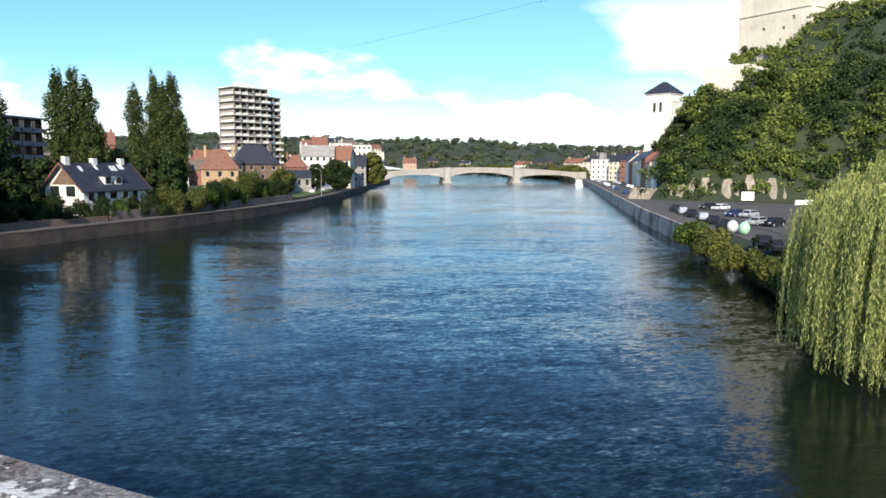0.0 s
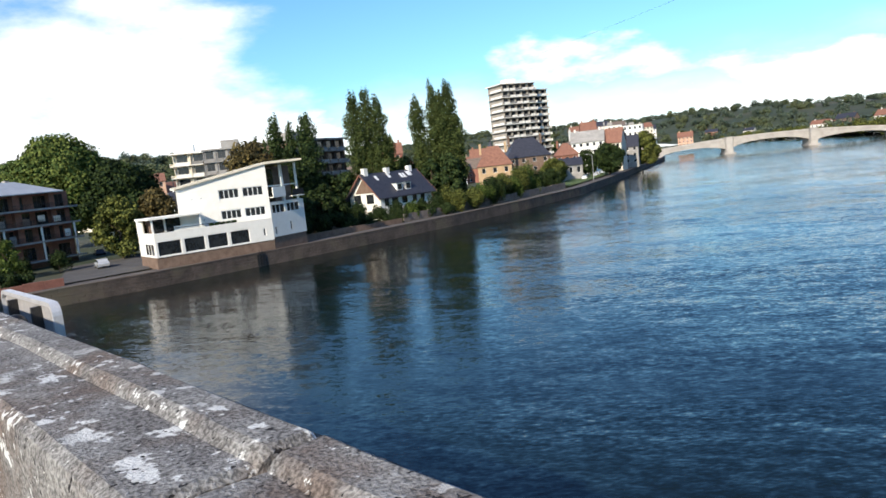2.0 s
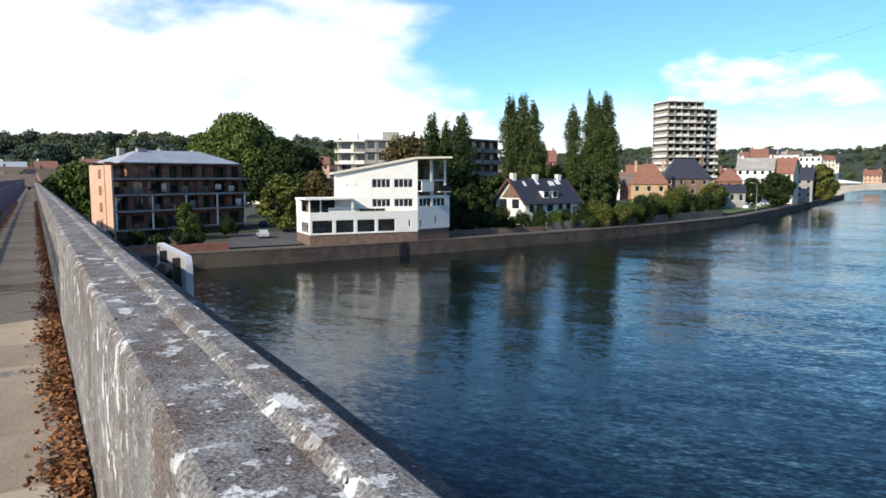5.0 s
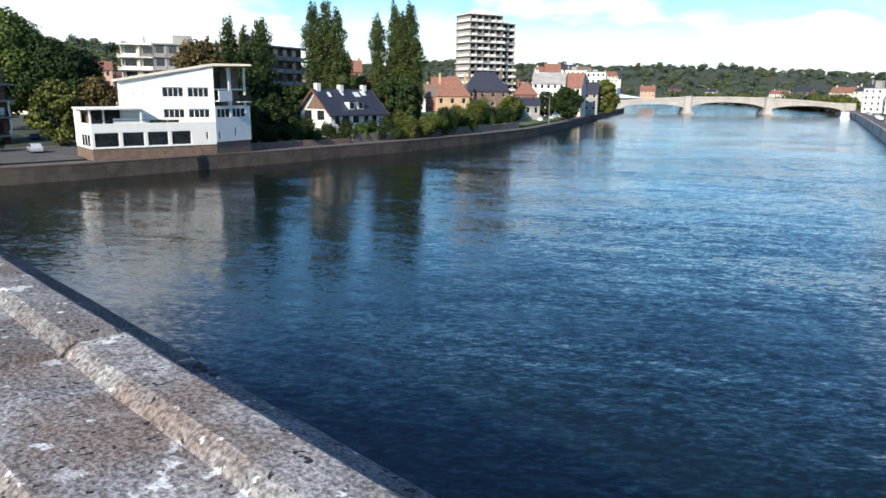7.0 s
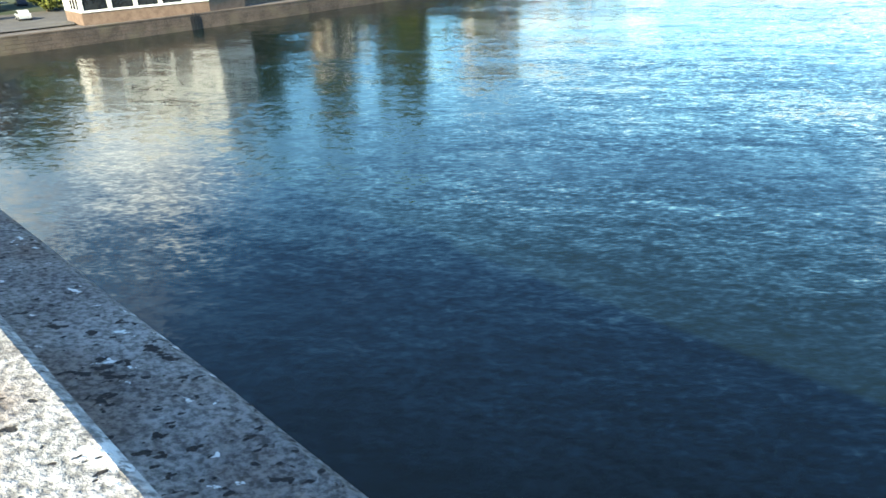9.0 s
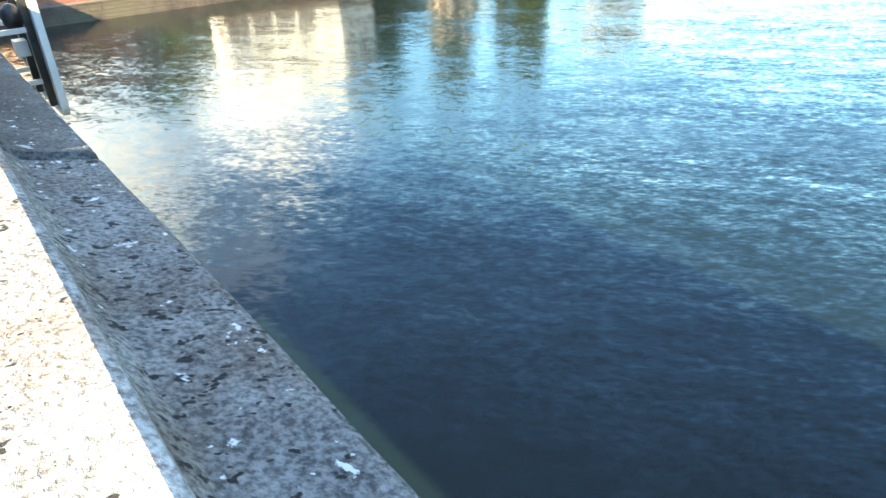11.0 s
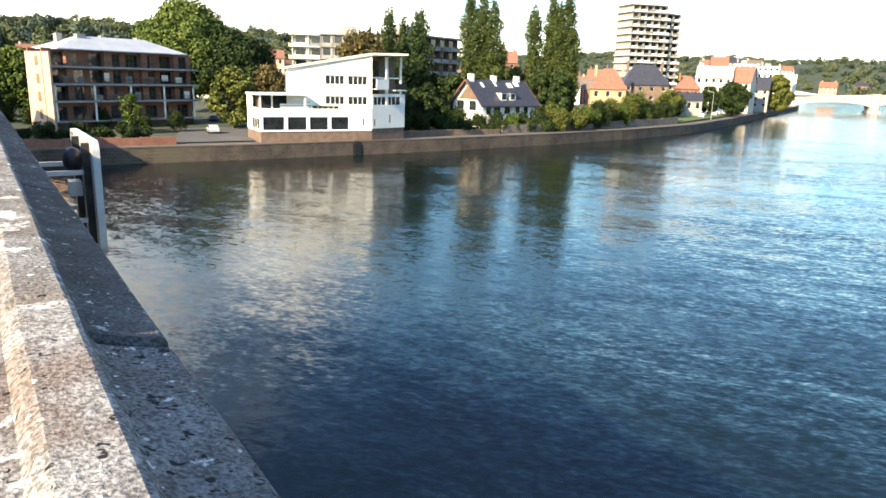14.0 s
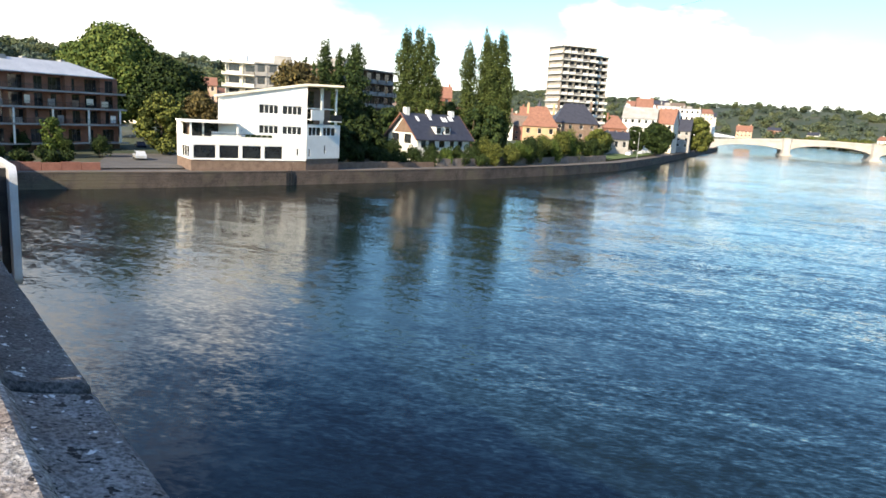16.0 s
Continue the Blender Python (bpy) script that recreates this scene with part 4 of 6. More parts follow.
def balcony_block(name, label, x, y, z, face, w, d, floors, st, wmat, smat, cols, over=1.3, side_w=0, group=""):
    """A tall block of flats with slab balconies on the front and one end."""
    ob = thing(name, label, "building", frame_at(x, y, z, face), group=group)
    h = floors * st
    holes = []
    for r in range(floors):
        for c in range(cols):
            a = w * (c + 0.18) / cols
            b = w * (c + 0.82) / cols
            holes.append((a, b, r * st + 0.25, r * st + st - 0.45))
    front(ob, "front_wall", wmat, 0, w, 0, h, 0, holes, 1, FRAME_DK)
    for xs in (0.0, w - 0.35):
        bx("end_wall", (xs, xs + 0.35, 0.36, d, 0, h), wmat, ob)
    bx("back_wall", (0.35, w - 0.35, d - 0.35, d, 0, h), wmat, ob)
    for r in range(floors + 1):
        last = r == floors
        slab = bx("roof_slab" if last else "balcony", (-over * 0.8, w + over * 0.8, -over, d + (0.4 if last else -0.5), r * st - 0.13, r * st + (0.28 if last else 0.1)), smat, ob)
        if not last and r:
            for c in range(cols):
                a, b = w * (c + 0.06) / cols, w * (c + 0.94) / cols
                bx("balcony_front", (a, b, -over + 0.02, -over + 0.1, r * st + 0.1, r * st + 0.95), smat if (c + r) % 3 else RAIL_GREY, slab)
            for s in (-over * 0.8, w + over * 0.8 - 0.08):
                bx("balcony_side", (s, s + 0.08, -over + 0.1, d * 0.7, r * st + 0.1, r * st + 0.9), smat, slab)
    for c in range(cols + 1):
        t = w * c / cols
        bx("fin", (t - 0.1, t + 0.1, -over * 0.5, -0.02, 0, h), wmat, ob)
    bx("lift_house", (w * 0.3, w * 0.6, d * 0.3, d * 0.7, h + 0.28, h + 2.6), smat, ob)
    return ob


TOWER_WALL = surface("tan_tower_wall", (0.27, 0.24, 0.20), (0.38, 0.34, 0.29), 0.3, 0.85, 0.1, 6)
balcony_block("tower_block", "pale concrete high-rise apartment tower ringed with balconies", -213.3, 234.8, 4.0, -17, 16.4, 12.0, 14, 2.93, TOWER_WALL, TOWER_CONC, 5)
balcony_block("tower_block", "lower stair wing of a pale concrete apartment tower", -211.7, 250.2, 4.0, -17, 9.8, 9.5, 13, 2.93, TOWER_WALL, TOWER_CONC, 3)
balcony_block("balcony_flats", "dark seven-storey block of flats with concrete balconies behind poplars", -158.3, 91.5, 4.0, 20, 24, 12, 6, 3.2, BRICK_DK, GREY_CONC, 6)
balcony_block("pale_flats", "pale six-storey block of flats behind the villa", -197, 78.5, 4.0, -28, 9, 12, 6, 3.3, CREAM, WHITE, 2)
balcony_block("pale_flats", "grey flat-roofed wing of a block of flats", -188.5, 83.5, 4.0, -28, 16, 12, 6, 3.3, GREY_CONC, GREY_CONC, 5, 0.5)

# town houses along the far end of the left bank
house(-160.6, 161.2, 4, -45, 10.8, 9, 7.0, 6.2, BRICK_YEL, TILE_RED, 3, 2, "ochre brick villa with an orange hipped roof", roof="hip", chimneys=2, name="brick_villa")
house(-161.8, 177.0, 4, -38, 14.6, 10, 8.6, 6.4, BRICK_DK, SLATE, 4, 3, "dark brick mansion with a steep slate roof", roof="hip", chimneys=2, name="slate_mansion")
turret = thing("roof_turret", "pointed slate roof turret on the brick villa", "turret", pose(-161.2, 168.6, 11.5))
bm = bmesh.new()
tube(bm, (0, 0, 0), (0, 0, 3.2), 1.2, 1.2, 10)
part("drum", bm, BRICK_YEL, turret)
bm = bmesh.new()
tube(bm, (0, 0, 3.2), (0, 0, 7.6), 1.6, 0.06, 10)
part("spire", bm, SLATE, turret)
house(-166.5, 209.0, 3.6, -46, 8.2, 8, 8.0, 4.4, BRICK_OR, TILE_RED, 3, 2, "small orange brick house with a red tile roof", roof="hip")
house(-161.0, 203.0, 3.6, -46, 8.5, 6, 4.4, 2.4, GREY_CONC, SLATE, 3, 1, "low grey outbuilding behind the quay bushes", chimneys=0)
house(-185.2, 243.8, 4.0, -58, 13.6, 9, 12.0, 4.6, WHITE, GREY_CONC, 5, 4, "white rendered town house with a grey roof", chimneys=2)
house(-176.6, 252.0, 4.0, -70, 9.0, 9, 10.5, 6.0, CREAM, TILE_RED, 3, 3, "cream town house with a steep red tile roof")
house(-183.9, 275.3, 4.0, -62, 9.5, 9, 8.0, 5.0, GREY_CONC, SLATE, 3, 3, "grey rendered house with a slate roof beside the quay")
house(-219.8, 317.4, 4.0, -55, 10.5, 11, 19.5, 1.6, WHITE, GREY_CONC, 4, 6, "tall white flat-roofed apartment house", roof="flat")
house(-226.0, 308.0, 4.0, -50, 8.0, 10, 18.0, 5.0, BRICK_RED, TILE_RED, 3, 5, "tall red brick town house with a tile roof", chimneys=2)
house(-219.0, 336.0, 4.0, -62, 10.5, 11, 19.0, 1.2, WHITE, GREY_CONC, 4, 6, "white flat-roofed block of flats near the quay", roof="flat")
house(-300.6, 543.3, 6.0, -62, 12.0, 10, 8.0, 4.0, BRICK_PALE, TILE_RED, 4, 3, "pink brick house beyond the bridge head", chimneys=2)
house(-238.0, 236.0, 4.0, -45, 9.0, 9, 10.0, 4.6, BRICK_RED, TILE_RED, 3, 3, "red brick house with a tile roof beside the tower")
house(-246.0, 222.0, 4.0, -42, 12.0, 9, 9.0, 4.6, WHITE, TILE_RED, 4, 3, "white house with a red tile roof behind the poplars")
house(-207.0, 160.0, 4.0, -38, 7.0, 9, 15.0, 4.0, BRICK_RED, TILE_RED, 2, 4, "tall narrow red brick house between the poplars", chimneys=2)
house(-284.9, 99.3, 8.0, -19, 9.6, 9, 11.0, 3.0, BRICK_PALE, TILE_RED, 3, 3, "pale orange brick house on the slope behind the villa")
for x, y, top, w, wm, rm in ((-331.6, -12.0, 16.5, 10, WHITE, ZINC), (-251.7, -9.5, 11.0, 10, BRICK_YEL, TILE_BROWN), (-361.8, 1.0, 17.5, 9, WHITE, TILE_RED), (-341.6, 12.2, 15.5, 10, WHITE, TILE_BROWN), (-300.9, -24.4, 12.5, 13, CREAM, TILE_BROWN), (-262.0, -20.0, 9.5, 11, BRICK_DK, SLATE), (-285.0, -2.0, 13.0, 8, BRICK_RED, SLATE), (-376.0, 20.0, 19.0, 9, CREAM, TILE_RED)):
    house(x, y, top - 5.0, 2, w, 9, 5.0, 3.4, wm, rm, 3, 2, "small house with a sloping roof among the gardens beyond the railway", sink=11)
for x, y, top, w, wm, rm in ((-337, 448, 33, 11, WHITE, TILE_RED), (-322, 470, 30, 12, CREAM, SLATE), (-348, 490, 36, 14, BRICK_RED, SLATE), (-330, 505, 31, 10, WHITE, SLATE), (-357, 532, 36, 14, WHITE, TILE_BROWN), (-338, 548, 32, 12, CREAM, TILE_RED), (-300, 410, 25, 12, WHITE, TILE_BROWN), (-288, 380, 21, 12, CREAM, TILE_BROWN), (-276, 352, 19, 11, WHITE, SLATE), (-262, 345, 17, 10, BRICK_RED, TILE_RED), (-285, 430, 22, 12, WHITE, TILE_RED), (-300, 330, 22, 12, CREAM, SLATE), (-352, 575, 30, 12, WHITE, SLATE)):
    house(x, y, top - 11.5, -52 + 17 * math.sin(x), w, 9, 6.0, 3.6, wm, rm, 4, 2, "house on the built-up slope above the town", sink=18)

rnd = random.Random(11)
walls = [WHITE, CREAM, BRICK_RED, BRICK_OR, WHITE, BRICK_DK]
roofs = [TILE_BROWN, SLATE, TILE_RED, SLATE]
wall_words = {"white_render": "white rendered", "cream_render": "cream rendered", "red_brick": "red brick", "orange_brick": "orange brick", "brown_brick": "brown brick"}
for k in range(130):
    y = rnd.uniform(-40, 520)
    d = rnd.uniform(80, 520) if k > 24 else rnd.uniform(70, 180)
    x = bank_left(y) - d
    if math.hypot(x, y) < 250 and y < 60 or y < 130 and d < 125 or (x > -225 and 225 < y < 275) or (y > 150 and d < 75):
        continue
    wm, rm = rnd.choice(walls), rnd.choice(roofs)
    z = land_height(x, y, -1)
    house(x, y, z, math.degrees(math.atan2(-y, -x)) + rnd.uniform(-40, 40), rnd.uniform(8, 14), rnd.uniform(8, 10), rnd.uniform(5.5, 9), rnd.uniform(3, 5), wm, rm, 3, rnd.choice((2, 2, 3)),
          wall_words[wm.name] + " town house with a " + ("red tile" if rm == TILE_RED else "brown tile" if rm == TILE_BROWN else "dark slate") + " roof among trees", chimneys=rnd.choice((1, 2)), sink=6)

# houses beyond the hill on the right bank
for k, (wm, rm, h, w) in enumerate(((CREAM, SLATE, 12, 8), (BRICK_RED, SLATE, 13, 8), (WHITE, TILE_RED, 12, 9), (CREAM, TILE_RED, 11, 8), (BRICK_RED, SLATE, 13, 9), (WHITE, SLATE, 12, 10), (CREAM, SLATE, 12, 10), (BRICK_OR, TILE_RED, 11, 10), (WHITE, SLATE, 12, 12))):
    y = 250 + k * 17
    x = bank_right(y) + 17
    if k < 2:
        continue
    house(x, y + 8, 3.0, 197, w + 4, 10, h, 4.5, wm, rm, 3, 4, wall_words[wm.name] + " quayside town house of four storeys", chimneys=2, group="quayside row")
for k in range(16):
    y = 500 + rnd.uniform(0, 220)
    x = bank_right(y) + rnd.uniform(14, 190)
    wm, rm = rnd.choice(walls), rnd.choice(roofs)
    house(x, y, 3.0, 250 + rnd.uniform(-25, 25), rnd.uniform(10, 20), 10, rnd.uniform(8, 15), 4, wm, rm, 4, 3, wall_words[wm.name] + " town house beyond the bridge", chimneys=2, sink=3)
for k in range(26):
    y = rnd.uniform(560, 1150)
    x = bank_left(y) - rnd.uniform(20, 420) if k % 2 else bank_right(y) + rnd.uniform(10, 500)
    wm, rm = rnd.choice(walls), rnd.choice(roofs)
    side = -1 if k % 2 else 1
    house(x, y, land_height(x, y, side), 270 + rnd.uniform(-25, 25), rnd.uniform(10, 20), 10, rnd.uniform(6, 10), 4, wm, rm, 4, 2, wall_words[wm.name] + " distant house below the hills", chimneys=1, sink=6)


for x, y, w, h, wm, rm, rf in ((-112, 452, 14, 13, WHITE, GREY_CONC, "flat"), (-98, 440, 12, 12, CREAM, SLATE, "gable"), (-88, 425, 12, 13, BRICK_RED, SLATE, "gable"), (-104, 520, 22, 16, WHITE, GREY_CONC, "flat"), (-84, 505, 14, 14, CREAM, TILE_RED, "hip"), (-140, 540, 18, 12, CREAM, SLATE, "hip"), (-165, 575, 20, 11, WHITE, TILE_RED, "gable")):
    house(x, y, 3.2, 255, w, 10, h, 4, wm, rm, 4, 4, wall_words[wm.name] + " town building near the far bridge head", roof=rf, chimneys=2, group="buildings at the bridge head")


# ---- church tower and fort ----
def church():
    ob = thing("church_tower", "pale stone church tower with a slate pyramid roof", "church", frame_at(-82.5, 472, 3, -112))
    W, D, H = 17.5, 14, 54.5
    holes = [(5.2, 7.2, 43.5, 49.5), (9.6, 11.6, 43.5, 49.5)]
    bm = bmesh.new()
    cells(bm, 0, W, 0, H, 0, 1.0, holes)
    wl_ = part("front_wall", bm, CHURCH_STONE, ob)
    for h in holes:
        bm = bmesh.new()
        box(bm, h[0], h[1], 0.6, 0.8, h[2], h[3])
        part("louvre", bm, METAL_DK, wl_)
    bm = bmesh.new()
    for a, b in ((1.0, 3.0), (5.0, 6.0), (8.0, 9.0), (11.0, D)):
        box(bm, W - 1, W, a, b, 41, 50)
    box(bm, W - 1, W, 1.0, D, 0, 41)
    box(bm, W - 1, W, 1.0, D, 50, H)
    part("side_wall", bm, CHURCH_STONE, ob)
    # Dark block fills the belfry, standing in for the shade inside its openings.
    bx("belfry_shade", (1.2, W - 1.2, 1.2, D, 40, 51), METAL_DK, ob)
    bx("side_wall", (0, 1, 1, D, 0, H), CHURCH_STONE, ob)
    bx("cornice", (-0.5, W + 0.5, -0.5, D + 0.5, H, H + 0.9), CHURCH_STONE, ob)
    bm = bmesh.new()
    hip(bm, 0, W, 0, D, H + 1.1, H + 8.5, W / 2, 1.2)
    part("roof", bm, SLATE, ob)
    bx("nave", (2, 16, D, D + 42, 0, 30), CHURCH_STONE, ob)
    bm = bmesh.new()
    prism(bm, [(1.5, 30), (16.5, 30), (9, 40)], 1, D, D + 42)
    part("nave_roof", bm, SLATE, ob)


church()


def fort():
    ob = thing("fort", "massive pale limestone fort on the hilltop", "fort", frame_at(-18.5, 284.5, 50, -122.6))
    bm = bmesh.new()
    cells(bm, 0, 27.4, -10, 32, 0, 2.0, [(9.5, 10.6, 10.2, 11.4), (17.0, 18.1, 9.6, 10.8), (20.5, 21.6, 12.5, 13.9), (16.2, 17.0, 6.0, 6.8)])
    bmesh.ops.remove_doubles(bm, verts=bm.verts, dist=0.0005)
    w = part("front_wall", bm, FORT_STONE, ob)
    # Dark slab behind the wall puts the shade into the embrasures.
    bx("embrasure_shade", (2, 25, 1.6, 1.9, 4, 20), METAL_DK, w)
    bx("string_course", (-0.3, 27.6, -0.35, 0.0, 16.0, 16.7), FORT_STONE, ob)
    bx("side_wall", (25.4, 27.4, 2.0, 70, -10, 32), FORT_STONE, ob)
    bx("side_wall", (0, 2.0, 2.0, 70, -10, 32), FORT_STONE, ob)
    bx("string_course", (27.4, 27.7, 2.0, 70, 16.0, 16.7), FORT_STONE, ob)
    bx("platform", (0.1, 27.3, 0.1, 70, 31, 31.8), FORT_STONE, ob)
    o2 = thing("fort_rampart", "long pale stone rampart wall of the fort", "fort", pose(0, 0, 0))
    bx("rampart", (9, 95, 296, 300, 45, 73), FORT_STONE, o2)
    o3 = thing("retaining_wall", "crumbling pale stone retaining wall on the wooded slope", "wall", frame_at(-27, 254, 36, -100))
    bm = bmesh.new()
    for k in range(10):
        top = 9.6 + noise.noise((k * 0.8, 2, 2)) * 1.4 - (1.5 if k > 7 else 0)
        box(bm, k * 2.0, k * 2.0 + 2.0, noise.noise((k, 0, 0)) * 0.4, 2.5, -6, top)
    part("masonry", bm, FORT_STONE, o3)


fort()


# ---- road bridge in the distance ----
def arch_bridge():
    a, b = Vector((-239.5, 408)), Vector((-130.5, 490))
    length = (b - a).length
    face = math.degrees(math.atan2((b - a).y, (b - a).x)) - 90
    ob = thing("road_bridge", "pale stone road bridge with three flat arches over the river", "bridge", frame_at(a.x, a.y, 0, face))

    def deck_z(s):
        return 7.2 + 3.4 * (1 - ((s - length / 2) / (length / 2)) ** 2)
    piers = [0.0, 42.0, 91.0, length]
    n = 90
    bm = bmesh.new()
    tops, bots = [], []
    for i in range(n + 1):
        s = length * i / n
        k = max(j for j in range(3) if piers[j] <= s + 1e-6)
        s0, s1 = piers[k], piers[k + 1]
        u = (s - (s0 + s1) / 2) / ((s1 - s0) / 2)
        soffit = 1.4 + (deck_z((s0 + s1) / 2) - 3.4 - 1.4) * math.sqrt(max(0.0, 1 - abs(u) ** 2.3))
        tops.append((s, deck_z(s)))
        bots.append((s, soffit))
    for y0, y1 in ((0.0, 0.6), (11.4, 12.0)):
        for i in range(n):
            pts = [tops[i], tops[i + 1], bots[i + 1], bots[i]]
            prism(bm, pts, 1, y0, y1)
    part("spandrel", bm, STONE, ob)
    bm = bmesh.new()
    for i in range(n):
        prism(bm, [bots[i], bots[i + 1], (bots[i + 1][0], bots[i + 1][1] + 0.7), (bots[i][0], bots[i][1] + 0.7)], 1, 0.6, 11.4)
        prism(bm, [(tops[i][0], tops[i][1] - 1.5), (tops[i + 1][0], tops[i + 1][1] - 1.5), (tops[i + 1][0], tops[i + 1][1] - 1.1), (tops[i][0], tops[i][1] - 1.1)], 1, 0.6, 11.4)
    part("vault", bm, STONE, ob)
    bm = bmesh.new()
    for i in range(n):
        prism(bm, [(tops[i][0], tops[i][1] - 1.25), (tops[i + 1][0], tops[i + 1][1] - 1.25), (tops[i + 1][0], tops[i + 1][1] - 0.95), (tops[i][0], tops[i][1] - 0.95)], 1, -0.35, 0.0)
    part("string_course", bm, STONE, ob)
    bm = bmesh.new()
    for i in range(n):
        prism(bm, [(bots[i][0], bots[i][1] - 0.05), (bots[i + 1][0], bots[i + 1][1] - 0.05), (bots[i + 1][0], bots[i + 1][1] + 0.75), (bots[i][0], bots[i][1] + 0.75)], 1, -0.15, 0.0)
    part("arch_ring", bm, STONE, ob)
    for s in piers[1:3]:
        bm = bmesh.new()
        prism(bm, [(s - 2.6, 0), (s - 1.9, -2.2), (s + 1.9, -2.2), (s + 2.6, 0), (s + 2.6, 12), (s - 2.6, 12)], 2, -2, deck_z(s) + 0.25)
        part("pier", bm, STONE, ob)
        bx("pier_cap", (s - 2.4, s + 2.4, -2.5, 0.3, deck_z(s) + 0.25, deck_z(s) + 0.6), STONE, ob)
        bx("footing", (s - 3.4, s + 3.4, -2.9, 12.5, -1, 1.0), STONE, ob)
    for s in (-6.0, length):
        bx("abutment", (s, s + 6, -0.6, 12.6, -1, 7.6), STONE, ob)


arch_bridge()
boat = thing("river_boat", "white moored passenger boat by the quay", "boat", pose(-112.5, 423, 0, 0, 0, 108))
bm = bmesh.new()
prism(bm, [(-9, -2.2), (7, -2.2), (10.5, 0), (7, 2.2), (-9, 2.2)], 2, -0.3, 1.3)
part("hull", bm, CAR_MATS[2], boat)
bx("cabin", (-7.5, 5, -1.8, 1.8, 1.3, 3.6), WHITE, boat)
bx("cabin_windows", (-7.2, 4.7, -1.85, 1.85, 2.1, 3.0), GLASS_DK, boat)
bx("roof", (-8, 5.6, -2, 2, 3.6, 3.8), WHITE, boat)


# ---- vehicles ----
def car(x, y, z, heading, mat, label, van=False):
    ob = thing("parked_van" if van else "parked_car", label, "car", pose(x, y, z, 0, 0, heading), group="parked vehicles")
    h = 2.1 if van else 1.45
    bm = bmesh.new()
    side = [(-2.1, 0.32), (2.1, 0.32), (2.15, 0.7), (1.9, 0.85), (1.0, 0.92), (0.9, 0.95), (-2.0, 0.98), (-2.15, 0.75)]
    prism(bm, side, 1, -0.85, 0.85)
    part("body", bm, mat, ob)
    bm = bmesh.new()
    cab = [(-2.0, 0.95), (1.5, 0.9), (1.2, 1.5), (0.9, h), (-2.0, h)] if van else [(-1.8, 0.95), (1.0, 0.92), (0.35, h), (-1.2, h)]
    prism(bm, cab, 1, -0.74, 0.74)
    part("cabin", bm, mat, ob)
    bm = bmesh.new()
    g = [(-1.6, 1.0), (0.82, 0.98), (0.28, h - 0.1), (-1.15, h - 0.1)]
    prism(bm, g, 1, -0.76, 0.76)
    part("side_glass", bm, GLASS_DK, ob)
    bm = bmesh.new()
    prism(bm, [(-0.66, 0), (0.66, 0), (0.58, 0.02), (-0.58, 0.02)], 2, 0.98, h - 0.08) if van else prism(bm, [(1.02, 0.94), (0.38, h - 0.04), (0.30, h - 0.04), (0.9, 0.94)], 1, -0.66, 0.66)
    part("windscreen", bm, GLASS_DK, ob)
    for wx in (-1.35, 1.35):
        for wy in (-0.82, 0.82):
            bm = bmesh.new()
            tube(bm, (wx, wy - 0.1, 0.32), (wx, wy + 0.1, 0.32), 0.32, seg=14)
            wh = part("wheel", bm, RUBBER, ob)
            bm = bmesh.new()
            tube(bm, (wx, wy - 0.11, 0.32), (wx, wy + 0.11, 0.32), 0.19, seg=10)
            part("rim", bm, CAR_MATS[1], wh)
    for wy in (-0.6, 0.6):
        bx("headlight", (2.1, 2.16, wy - 0.2, wy + 0.2, 0.62, 0.78), FRAME_WH, ob)
    return ob


CARS = ((-3.6, 94.3, 104, 0), (-2.0, 89.0, 102, 0), (-9.7, 118.5, 104, 0), (-11.9, 126.8, 105, 0), (-14.3, 134.1, 105, 1), (-17.2, 142.2, 106, 0), (-19.6, 149.5, 106, 1), (-22.0, 157.0, 106, 0), (-5.1, 127.5, 240, 1), (-2.6, 126.5, 240, 0), (-9.6, 147.0, 240, 4), (-7.0, 146.0, 240, 1), (-13.5, 166.0, 235, 2), (-16.2, 168.0, 235, 0))
words = ["black", "silver grey", "white", "red", "dark blue"]
for x, y, hd, c in CARS:
    car(x, y, QUAY_RT + 0.08, hd, CAR_MATS[c], words[c] + " car parked beside the riverside road")
car(-36.0, 219, QUAY_RT + 0.08, 105, CAR_MATS[3], "red van parked at the foot of the cliff", True)
for k in range(16):
    y = 232 + k * 11.5 + rnd.uniform(-2, 2)
    c = rnd.choice((0, 1, 2, 1, 4))
    car(bank_right(y) + rnd.choice((4.5, 12.6)), y, QUAY_RT + 0.08, 108, CAR_MATS[c], words[c] + " car parked along the quay")
car(-124.5, 34.8, 2.46, 172, CAR_MATS[1], "silver grey car parked in the side street")
car(-150, 42.0, 2.46, 172, CAR_MATS[0], "black car parked in the side street")
for k in range(13):
    y = 205 + k * 9.0
    c = rnd.choice((0, 1, 2, 2, 1))
    car(bank_left(y) - rnd.uniform(9, 12), y, land_height(bank_left(y) - 10, y, -1) + 0.05, 118, CAR_MATS[c], words[c] + " car parked near the quay lawn")
bottle_bank = thing("bottle_bank", "rounded white and pale green recycling container", "container", pose(-6.3, 109.0, QUAY_RT + 0.08))
bm = bmesh.new()
bmesh.ops.create_uvsphere(bm, u_segments=18, v_segments=12, radius=1.0, matrix=pose(0, 0, 0.9) @ Matrix.Diagonal((0.8, 0.8, 0.95, 1)))
part("shell", bm, surface("pale_green_plastic", (0.35, 0.62, 0.40), (0.45, 0.72, 0.5), 2, 0.4), bottle_bank, smooth=True)
bottle_bank2 = thing("bottle_bank", "rounded white recycling container beside a green one", "container", pose(-8.0, 111.5, QUAY_RT + 0.08))
bm = bmesh.new()
